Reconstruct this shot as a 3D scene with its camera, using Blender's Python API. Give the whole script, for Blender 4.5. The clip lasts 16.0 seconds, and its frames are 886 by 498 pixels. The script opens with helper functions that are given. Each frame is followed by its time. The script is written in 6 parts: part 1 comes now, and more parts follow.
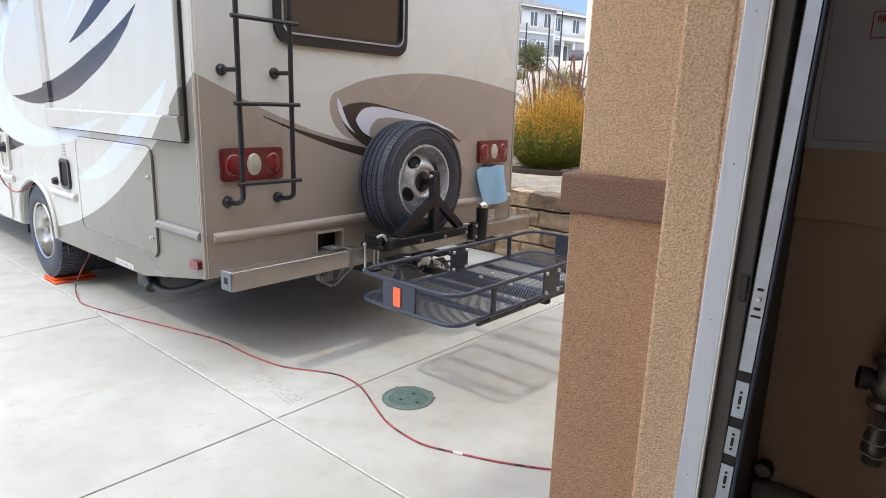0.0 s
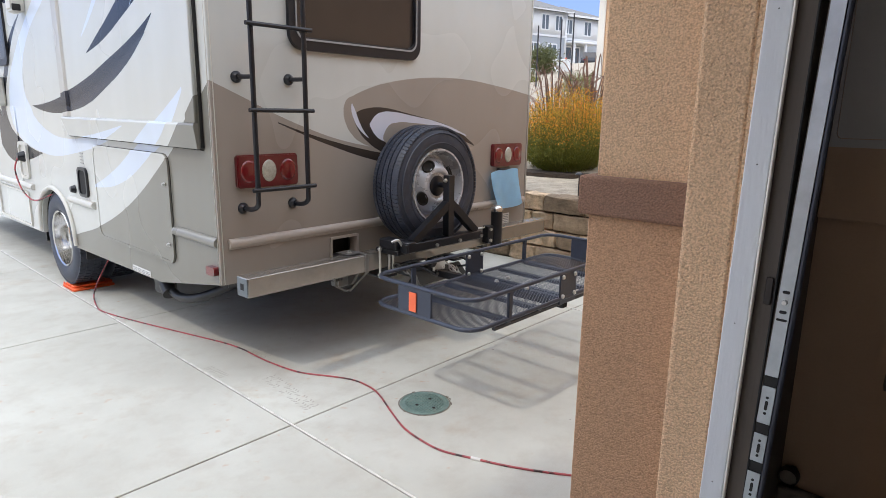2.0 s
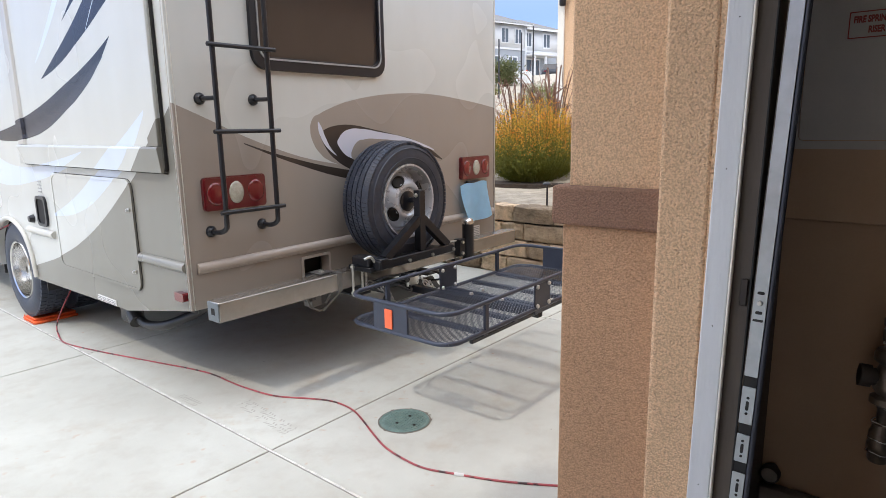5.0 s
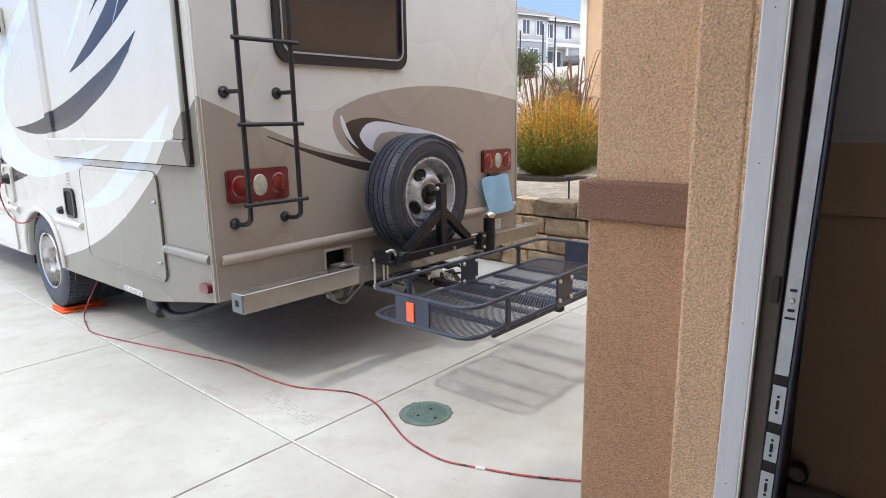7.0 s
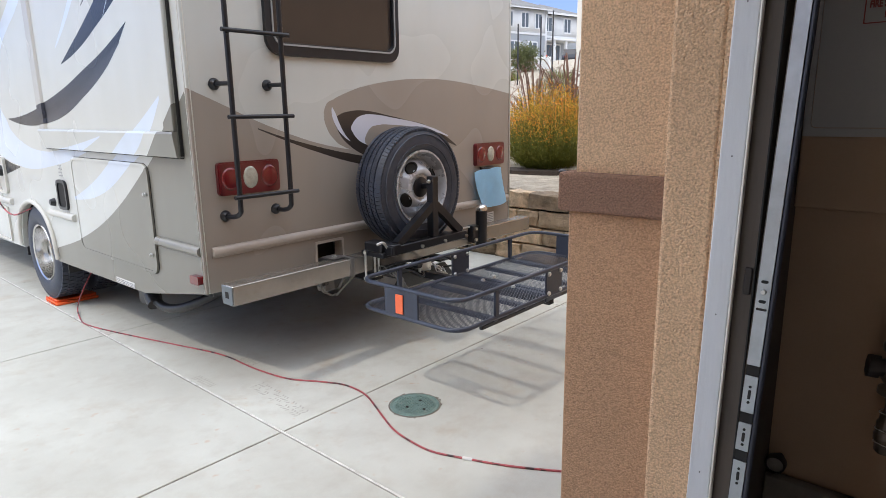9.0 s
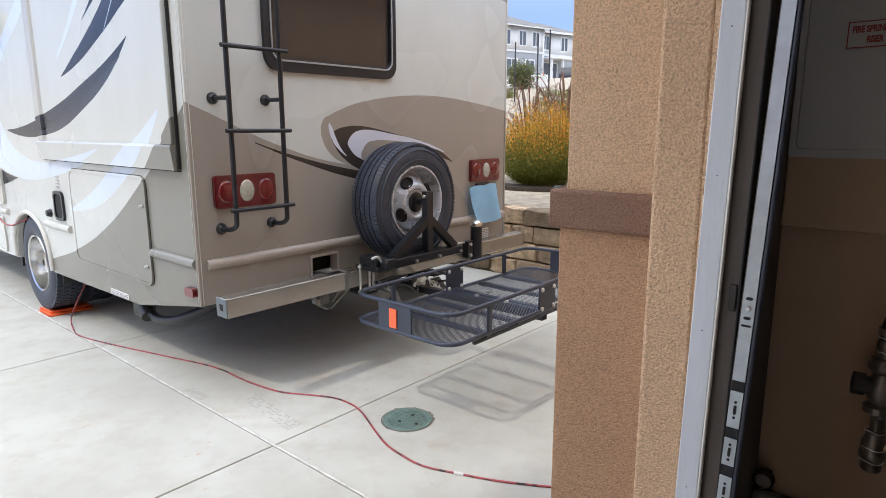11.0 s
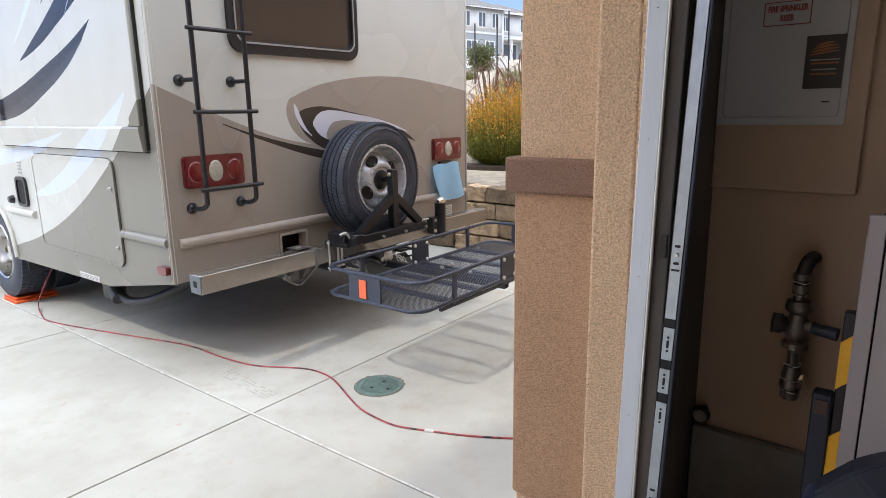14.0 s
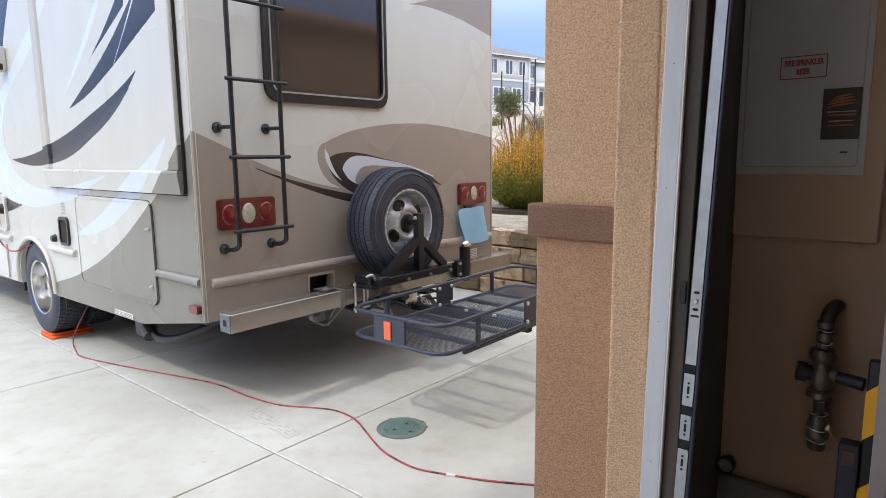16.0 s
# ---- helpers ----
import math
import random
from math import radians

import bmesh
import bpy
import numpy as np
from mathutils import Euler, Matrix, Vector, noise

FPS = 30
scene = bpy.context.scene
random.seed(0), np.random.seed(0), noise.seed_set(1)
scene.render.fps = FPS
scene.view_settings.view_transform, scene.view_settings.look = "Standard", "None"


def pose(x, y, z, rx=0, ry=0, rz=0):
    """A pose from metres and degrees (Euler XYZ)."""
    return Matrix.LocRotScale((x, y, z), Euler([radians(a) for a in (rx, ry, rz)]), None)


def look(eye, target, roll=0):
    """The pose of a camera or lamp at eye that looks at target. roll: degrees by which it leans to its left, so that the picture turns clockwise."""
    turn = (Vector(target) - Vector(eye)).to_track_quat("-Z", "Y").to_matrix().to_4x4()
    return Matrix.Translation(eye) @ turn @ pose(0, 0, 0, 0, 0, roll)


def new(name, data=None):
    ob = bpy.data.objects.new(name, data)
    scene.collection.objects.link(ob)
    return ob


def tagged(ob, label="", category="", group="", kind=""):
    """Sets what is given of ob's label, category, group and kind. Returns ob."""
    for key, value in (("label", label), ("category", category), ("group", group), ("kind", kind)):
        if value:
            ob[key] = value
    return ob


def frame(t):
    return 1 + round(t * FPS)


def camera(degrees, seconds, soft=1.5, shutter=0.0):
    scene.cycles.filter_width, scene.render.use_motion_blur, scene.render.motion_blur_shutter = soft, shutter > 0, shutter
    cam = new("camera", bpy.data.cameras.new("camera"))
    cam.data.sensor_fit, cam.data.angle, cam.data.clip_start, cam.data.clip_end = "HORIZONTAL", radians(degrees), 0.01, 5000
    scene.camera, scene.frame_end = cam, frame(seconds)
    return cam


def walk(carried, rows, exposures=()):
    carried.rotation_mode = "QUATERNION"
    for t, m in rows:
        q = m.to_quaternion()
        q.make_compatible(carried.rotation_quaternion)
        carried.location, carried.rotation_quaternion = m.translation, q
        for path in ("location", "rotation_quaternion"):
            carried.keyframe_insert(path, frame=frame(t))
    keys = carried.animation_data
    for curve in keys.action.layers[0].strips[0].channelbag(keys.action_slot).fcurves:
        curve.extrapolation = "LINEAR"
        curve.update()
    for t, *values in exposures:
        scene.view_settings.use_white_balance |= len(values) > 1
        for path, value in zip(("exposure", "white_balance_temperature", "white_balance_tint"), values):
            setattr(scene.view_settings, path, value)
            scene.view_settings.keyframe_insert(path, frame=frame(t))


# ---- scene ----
cam = camera(71.1, 16.0, soft=0.6)
PATH = [
    (0, (-1.452, -2.81, 1.39), (0.016, -1.527, 0.946), 1.7),
    (0.5, (-1.445, -2.796, 1.387), (-0.001, -1.485, 0.946), 1.4),
    (1, (-1.456, -2.796, 1.387), (-0.016, -1.48, 0.948), 1.4),
    (1.5, (-1.45, -2.794, 1.388), (-0.013, -1.471, 0.959), 0.7),
    (2, (-1.449, -2.795, 1.389), (-0.007, -1.477, 0.956), 0.9),
    (2.5, (-1.448, -2.8, 1.392), (-0.001, -1.483, 0.978), 0.6),
    (3, (-1.448, -2.798, 1.389), (0.016, -1.491, 1.002), 0.7),
    (3.5, (-1.45, -2.803, 1.393), (0.018, -1.501, 1.009), 0.7),
    (4, (-1.452, -2.8, 1.39), (0.016, -1.506, 0.98), 0.0),
    (4.2, (-1.454, -2.796, 1.389), (0.031, -1.521, 0.978), -0.4),
    (6.3, (-1.45, -2.758, 1.394), (0.069, -1.512, 1.02), -1.3),
    (6.5, (-1.45, -2.759, 1.394), (0.059, -1.507, 0.997), -1.4),
    (7, (-1.457, -2.763, 1.393), (0.011, -1.468, 0.982), -1.0),
    (7.5, (-1.441, -2.784, 1.391), (0.013, -1.477, 0.968), -0.9),
    (8, (-1.447, -2.801, 1.394), (-0.008, -1.476, 0.977), -0.7),
    (8.5, (-1.44, -2.801, 1.393), (-0.002, -1.474, 0.978), -1.3),
    (9, (-1.439, -2.805, 1.39), (0.029, -1.516, 0.959), -0.8),
    (9.2, (-1.454, -2.813, 1.394), (0.041, -1.55, 0.977), -0.3),
    (11.3, (-1.447, -2.833, 1.392), (0.036, -1.546, 1.011), -0.1),
    (11.5, (-1.441, -2.852, 1.388), (0.042, -1.566, 1.005), -0.2),
    (12, (-1.426, -2.897, 1.375), (0.024, -1.593, 0.934), -0.6),
    (12.3, (-1.458, -2.919, 1.375), (-0.007, -1.606, 0.96), -1.6),
    (12.5, (-1.487, -2.92, 1.381), (0.016, -1.675, 0.943), -1.4),
    (12.7, (-1.515, -2.933, 1.365), (0.015, -1.726, 0.915), -0.7),
    (13, (-1.558, -2.929, 1.369), (-0.017, -1.758, 0.866), -0.9),
    (13.3, (-1.563, -2.92, 1.356), (-0.043, -1.721, 0.856), -0.7),
    (13.5, (-1.577, -2.922, 1.371), (-0.064, -1.7, 0.906), -0.6),
    (13.7, (-1.578, -2.929, 1.379), (-0.051, -1.712, 0.946), -0.5),
    (14, (-1.575, -2.926, 1.37), (-0.029, -1.735, 0.935), -0.9),
    (14.3, (-1.575, -2.925, 1.374), (-0.005, -1.751, 0.975), -0.4),
    (14.5, (-1.589, -2.935, 1.381), (-0.039, -1.721, 1.029), -0.0),
    (14.7, (-1.593, -2.941, 1.378), (-0.056, -1.692, 1.037), -0.3),
    (15, (-1.61, -2.954, 1.379), (-0.113, -1.666, 1.061), -0.6),
    (15.5, (-1.605, -2.956, 1.376), (-0.083, -1.697, 1.061), -0.6),
    (16, (-1.609, -2.96, 1.38), (-0.093, -1.69, 1.082), -0.6),
]
# the camera's own exposure drifts a little
STOPS = [(0, 0.91), (0.5, 0.82), (1.5, 0.75), (2, 0.72), (2.5, 0.72), (3.5, 0.76), (4.2, 0.82), (6.3, 0.94), (7, 0.92), (7.5, 0.80), (8.5, 0.76), (9.2, 0.74), (11.3, 0.83), (12, 0.81), (12.5, 0.79), (13.5, 0.88), (14.5, 0.92), (15, 0.90), (16, 0.86)]
walk(cam, [(t, look(eye, target, roll)) for t, eye, target, roll in PATH], STOPS)

# ---- light ----
TO_SUN = Vector((-0.77, 0.07, 1.0)).normalized()
world = bpy.data.worlds.new("sky")
scene.world = world
world.use_nodes = True
wn = world.node_tree.nodes
sky = wn.new("ShaderNodeTexSky")
sky.sky_type, sky.sun_disc = "NISHITA", False
sky.sun_elevation, sky.sun_rotation = math.asin(TO_SUN.z), math.atan2(TO_SUN.x, TO_SUN.y)
sky.dust_density, sky.air_density, sky.ozone_density = 0.4, 1.3, 2.5
# thin bright cloud overhead, blue towards the horizon
where_sky = wn.new("ShaderNodeTexCoord")
sky_axes = wn.new("ShaderNodeSeparateXYZ")
cloud = wn.new("ShaderNodeTexNoise")
cloud.inputs["Scale"].default_value, cloud.inputs["Detail"].default_value = 2.2, 6
height = wn.new("ShaderNodeMapRange")
height.interpolation_type = "SMOOTHSTEP"
height.inputs[1].default_value, height.inputs[2].default_value = 0.14, 0.46
thin = wn.new("ShaderNodeMapRange")
thin.inputs[1].default_value, thin.inputs[2].default_value, thin.inputs[3].default_value, thin.inputs[4].default_value = 0.3, 0.7, 0.65, 1.0
cover_sky = wn.new("ShaderNodeMath")
cover_sky.operation = "MULTIPLY"
veil = wn.new("ShaderNodeMix")
veil.data_type = "RGBA"
veil.inputs[7].default_value = (12.5, 13.35, 14.95, 1)
join = world.node_tree.links.new
join(where_sky.outputs["Generated"], sky_axes.inputs[0])
join(where_sky.outputs["Generated"], cloud.inputs["Vector"])
join(sky_axes.outputs[2], height.inputs[0])
join(cloud.outputs["Fac"], thin.inputs[0])
join(height.outputs[0], cover_sky.inputs[0])
join(thin.outputs[0], cover_sky.inputs[1])
join(cover_sky.outputs[0], veil.inputs[0])
haze = wn.new("ShaderNodeMix")
haze.data_type, haze.blend_type = "RGBA", "MULTIPLY"
haze.inputs[0].default_value = 1.0
haze.inputs[7].default_value = (0.52, 0.555, 0.89, 1)
join(sky.outputs[0], haze.inputs[6])
join(haze.outputs[2], veil.inputs[6])
join(veil.outputs[2], wn["Background"].inputs[0])
wn["Background"].inputs[1].default_value = 0.118
sun_data = bpy.data.lights.new("sun", "SUN")
sun_data.energy, sun_data.angle, sun_data.color = 0.64, radians(0.9), (1.0, 0.94, 0.84)
sun = new("sun", sun_data)
sun.matrix_world = look(TO_SUN * 30, (0, 0, 0))


# ---- helpers of this scene ----
def finish(bm, name, material, sharp=50):
    bm.normal_update()
    for f in bm.faces:
        near = sorted(g.calc_area() for e in f.edges for g in e.link_faces if g is not f)
        f.smooth = bool(near) and len(f.verts) < 5 and f.calc_area() < 3 * near[len(near) // 2]
    limit = radians(sharp)
    for e in bm.edges:
        e.smooth = len(e.link_faces) == 2 and e.calc_face_angle(0.0) < limit
    data = bpy.data.meshes.new(name)
    bm.to_mesh(data)
    bm.free()
    data.materials.append(material)
    return data


def thing(name, label, category, group="", at=(0, 0, 0), kind=""):
    ob = new(name)
    ob.empty_display_size = 0.1
    ob.location = at
    return tagged(ob, label, category, group, kind)


def part(name, bm, material, parent, label=""):
    """One mesh object under a thing or under a part; its mesh is given in world coordinates."""
    ob = new(name, finish(bm, name, material))
    ob.parent = parent
    up, spot = parent, Vector()
    while up is not None:
        spot += up.location
        up = up.parent
    ob.location = -spot
    return tagged(ob, label)


def solid(name, bm, material, label, category, group="", kind=""):
    return tagged(new(name, finish(bm, name, material)), label, category, group, kind)


def box(bm, x0, x1, y0, y1, z0, z1, bevel=0.0, turn=None, seg=1):
    made = bmesh.ops.create_cube(bm, size=1.0)["verts"]
    mid = Vector(((x0 + x1) / 2, (y0 + y1) / 2, (z0 + z1) / 2))
    for v in made:
        v.co = Vector((v.co.x * (x1 - x0), v.co.y * (y1 - y0), v.co.z * (z1 - z0)))
    if bevel:
        edges = list({e for v in made for e in v.link_edges})
        made = [v for f in bmesh.ops.bevel(bm, geom=edges, offset=bevel, segments=seg, affect="EDGES", profile=0.5)["faces"] for v in f.verts] + [v for v in made if v.is_valid]
    for v in {v for v in made if v.is_valid}:
        v.co = mid + (turn @ v.co if turn else v.co)
    return bm


def smooth_path(points, steps=6, closed=False):
    """A Catmull-Rom curve through the points."""
    p = [Vector(q) for q in points]
    n = len(p)
    out = []
    for i in range(n if closed else n - 1):
        a, b, c, d = (p[(i + k) % n] if closed else p[min(max(i + k, 0), n - 1)] for k in (-1, 0, 1, 2))
        for s in range(steps):
            t = s / steps
            out.append(0.5 * (2 * b + (c - a) * t + (2 * a - 5 * b + 4 * c - d) * t * t + (3 * b - a - 3 * c + d) * t ** 3))
    if not closed:
        out.append(p[-1])
    return out


def tube(bm, points, r, n=10, closed=False, square=False, up=(0, 0, 1)):
    """A bar along points: round, or square with half width r. r may be a list."""
    p = [Vector(q) for q in points]
    m = len(p)
    n = 4 if square else n
    rings = []
    side = None
    for i in range(m):
        a = p[i - 1] if i or closed else p[i]
        b = p[(i + 1) % m] if i < m - 1 or closed else p[i]
        way = (b - a).normalized()
        if side is None:
            ref = Vector(up) if abs(way.dot(Vector(up))) < 0.95 else Vector((1, 0, 0))
            side = way.cross(ref).normalized()
        side = (side - way * side.dot(way)).normalized()
        over = side.cross(way)
        radius = r[i] if isinstance(r, (list, tuple)) else r
        k = math.sqrt(2) if square else 1.0
        off = math.pi / 4 if square else 0.0
        rings.append([bm.verts.new(p[i] + k * radius * (math.cos(2 * math.pi * j / n + off) * side + math.sin(2 * math.pi * j / n + off) * over)) for j in range(n)])
    for i in range(m if closed else m - 1):
        a, b = rings[i], rings[(i + 1) % m]
        for j in range(n):
            bm.faces.new((a[j], b[j], b[(j + 1) % n], a[(j + 1) % n]))
    if not closed:
        bm.faces.new(rings[0])
        bm.faces.new(rings[-1][::-1])
    return bm


def lathe(bm, profile, m, n=32, closed=False):
    """Turns (radius, height) pairs round the z axis of m. closed joins the last pair to the first."""
    rings = []
    for r, h in profile:
        rings.append([bm.verts.new(m @ Vector((r * math.cos(2 * math.pi * j / n), r * math.sin(2 * math.pi * j / n), h))) for j in range(n)] if r > 1e-5 else [bm.verts.new(m @ Vector((0, 0, h)))])
    pairs = list(zip(rings, rings[1:])) + ([(rings[-1], rings[0])] if closed else [])
    for a, b in pairs:
        for j in range(n):
            k = (j + 1) % n
            quad = [a[j % len(a)], a[k % len(a)], b[k % len(b)], b[j % len(b)]]
            seen = list(dict.fromkeys(quad))
            if len(seen) > 2:
                bm.faces.new(seen)
    bmesh.ops.recalc_face_normals(bm, faces=bm.faces[:])
    return bm


def spot(axis, d, u, v):
    return Vector((d, u, v)) if axis == "x" else Vector((u, d, v)) if axis == "y" else Vector((u, v, d))


def prism(bm, outline, d0, d1, axis):
    """A flat outline of (u, v) drawn out along an axis from d0 to d1."""
    a = [bm.verts.new(spot(axis, d0, u, v)) for u, v in outline]
    b = [bm.verts.new(spot(axis, d1, u, v)) for u, v in outline]
    bm.faces.new(a)
    bm.faces.new(b[::-1])
    for i in range(len(a)):
        j = (i + 1) % len(a)
        bm.faces.new((a[i], b[i], b[j], a[j]))
    bmesh.ops.recalc_face_normals(bm, faces=bm.faces[:])
    return bm


def rounded(u0, u1, v0, v1, r, n=6):
    out = []
    for cu, cv, a0 in ((u1 - r, v1 - r, 0), (u0 + r, v1 - r, 90), (u0 + r, v0 + r, 180), (u1 - r, v0 + r, 270)):
        for i in range(n + 1):
            a = radians(a0 + 90 * i / n)
            out.append((cu + r * math.cos(a), cv + r * math.sin(a)))
    return out


def ring(bm, outer, inner, d0, d1, axis):
    """A frame between two outlines with the same number of points."""
    rows = [[bm.verts.new(spot(axis, d, u, v)) for u, v in line] for line, d in ((outer, d0), (outer, d1), (inner, d1), (inner, d0))]
    n = len(outer)
    for k in range(4):
        a, b = rows[k], rows[(k + 1) % 4]
        for i in range(n):
            j = (i + 1) % n
            bm.faces.new((a[i], a[j], b[j], b[i]))
    bmesh.ops.recalc_face_normals(bm, faces=bm.faces[:])
    return bm


def mesh():
    return bmesh.new()


# ---- materials ----
def nodes_of(name):
    m = bpy.data.materials.new(name)
    m.use_nodes = True
    t = m.node_tree
    return m, t, t.nodes["Principled BSDF"]


def link(t, a, b):
    t.links.new(a, b)


def where(t, scale=1.0, stretch=(1, 1, 1)):
    g = t.nodes.new("ShaderNodeNewGeometry")
    m = t.nodes.new("ShaderNodeMapping")
    m.inputs["Scale"].default_value = [scale * s for s in stretch]
    link(t, g.outputs["Position"], m.inputs["Vector"])
    return m.outputs[0]


def noise_node(t, scale, detail=4, rough=0.55, stretch=(1, 1, 1)):
    n = t.nodes.new("ShaderNodeTexNoise")
    n.inputs["Scale"].default_value, n.inputs["Detail"].default_value, n.inputs["Roughness"].default_value = scale, detail, rough
    link(t, where(t, 1.0, stretch), n.inputs["Vector"])
    return n.outputs["Fac"]


def calc(t, op, a, b=None, clamp=False):
    n = t.nodes.new("ShaderNodeMath")
    n.operation, n.use_clamp = op, clamp
    for i, v in enumerate((a, b)):
        if v is None:
            continue
        if isinstance(v, (int, float)):
            n.inputs[i].default_value = v
        else:
            link(t, v, n.inputs[i])
    return n.outputs[0]


def blend(t, fac, a, b, mode="MIX"):
    n = t.nodes.new("ShaderNodeMix")
    n.data_type, n.blend_type = "RGBA", mode
    for key, v in ((0, fac), (6, a), (7, b)):
        if isinstance(v, (int, float)):
            n.inputs[key].default_value = v
        elif isinstance(v, tuple):
            n.inputs[key].default_value = (*v, 1)
        else:
            link(t, v, n.inputs[key])
    return n.outputs[2]


def ramp(t, fac, a, b):
    n = t.nodes.new("ShaderNodeMapRange")
    n.inputs[1].default_value, n.inputs[2].default_value = a, b
    link(t, fac, n.inputs[0])
    return n.outputs[0]


def bump_on(t, b, height, strength, distance):
    n = t.nodes.new("ShaderNodeBump")
    n.inputs["Strength"].default_value, n.inputs["Distance"].default_value = strength, distance
    link(t, height, n.inputs["Height"])
    link(t, n.outputs[0], b.inputs["Normal"])


def mat(name, col, rough=0.6, metal=0.0, var=0.2, vscale=5.0, grain=60.0, bump=0.15, depth=0.002, coat=0.0, random_by=0.0, stretch=(1, 1, 1), dirt=None):
    """A worn surface: colour that drifts at two scales, fine relief and uneven gloss."""
    m, t, b = nodes_of(name)
    big, small = noise_node(t, vscale, 5, 0.6, stretch), noise_node(t, grain, 3, 0.6, stretch)
    tone = calc(t, "ADD", calc(t, "MULTIPLY", ramp(t, big, 0.3, 0.7), var), calc(t, "MULTIPLY", small, var * 0.6))
    tone = calc(t, "ADD", tone, 1.0 - var * 0.8)
    if random_by:
        info = t.nodes.new("ShaderNodeObjectInfo")
        tone = calc(t, "MULTIPLY", tone, calc(t, "ADD", calc(t, "MULTIPLY", info.outputs["Random"], 2 * random_by), 1 - random_by))
    c = blend(t, 1.0, col, tone, "MULTIPLY")
    if dirt:
        c = blend(t, calc(t, "MULTIPLY", ramp(t, noise_node(t, vscale * 2.3, 6, 0.7), *(dirt[2:] or (0.52, 0.75))), dirt[1]), c, dirt[0])
    link(t, c, b.inputs["Base Color"])
    link(t, calc(t, "ADD", calc(t, "MULTIPLY", big, 0.16), max(rough - 0.08, 0.02)), b.inputs["Roughness"])
    b.inputs["Metallic"].default_value = metal
    b.inputs["Coat Weight"].default_value = coat
    if bump:
        bump_on(t, b, small, bump, depth)
    return m


def curve_of(t, value, points, u0, u1):
    """z over u from a few points, as a smooth curve."""
    n = t.nodes.new("ShaderNodeFloatCurve")
    n.mapping.use_clip = False
    c = n.mapping.curves[0]
    pts = [((u - u0) / (u1 - u0), z / 4.0) for u, z in points]
    c.points[0].location, c.points[1].location = pts[0], pts[-1]
    for p in pts[1:-1]:
        c.points.new(*p)
    n.mapping.update()
    link(t, value, n.inputs["Value"])
    return calc(t, "MULTIPLY", n.outputs[0], 4.0)


def coach_paint(name, base, along, layers, rough=0.24):
    """Vehicle paint with its graphics. A layer: colour, way ('up': z between two curves over u; 'across': u between two curves over z), low, high."""
    m, t, b = nodes_of(name)
    g = t.nodes.new("ShaderNodeNewGeometry")
    s = t.nodes.new("ShaderNodeSeparateXYZ")
    link(t, g.outputs["Position"], s.inputs[0])
    u, z = s.outputs[along], s.outputs[2]
    wear = noise_node(t, 1.6, 1, 0.4)
    c = blend(t, ramp(t, wear, 0.0, 1.0), base, tuple(0.94 * v for v in base))
    for col, way, low, high in layers:
        p, q = (u, z) if way == "up" else (z, u)
        a0, a1 = min(low[0][0], high[0][0]), max(low[-1][0], high[-1][0])
        f = t.nodes.new("ShaderNodeMapRange")
        f.inputs[1].default_value, f.inputs[2].default_value = a0, a1
        link(t, p, f.inputs[0])
        inside = calc(t, "MULTIPLY", calc(t, "GREATER_THAN", p, a0), calc(t, "LESS_THAN", p, a1))
        lo = curve_of(t, f.outputs[0], low, a0, a1)
        hi = curve_of(t, f.outputs[0], high, a0, a1)
        inside = calc(t, "MULTIPLY", inside, calc(t, "MULTIPLY", calc(t, "GREATER_THAN", q, lo), calc(t, "LESS_THAN", q, hi)))
        if len(col) == 2:
            col = blend(t, ramp(t, calc(t, "SUBTRACT", q, lo), 0.0, 0.16), col[0], col[1])
        c = blend(t, inside, c, col)
    grime = noise_node(t, 5.0, 3, 0.5, (1, 1, 0.35))
    c = blend(t, ramp(t, grime, 0.1, 1.0), c, (0.90, 0.885, 0.86), "MULTIPLY")
    link(t, c, b.inputs["Base Color"])
    link(t, calc(t, "ADD", calc(t, "MULTIPLY", wear, 0.14), rough - 0.05), b.inputs["Roughness"])
    b.inputs["Coat Weight"].default_value, b.inputs["Coat Roughness"].default_value = 0.14, 0.10
    b.inputs["Specular IOR Level"].default_value = 0.42
    return m


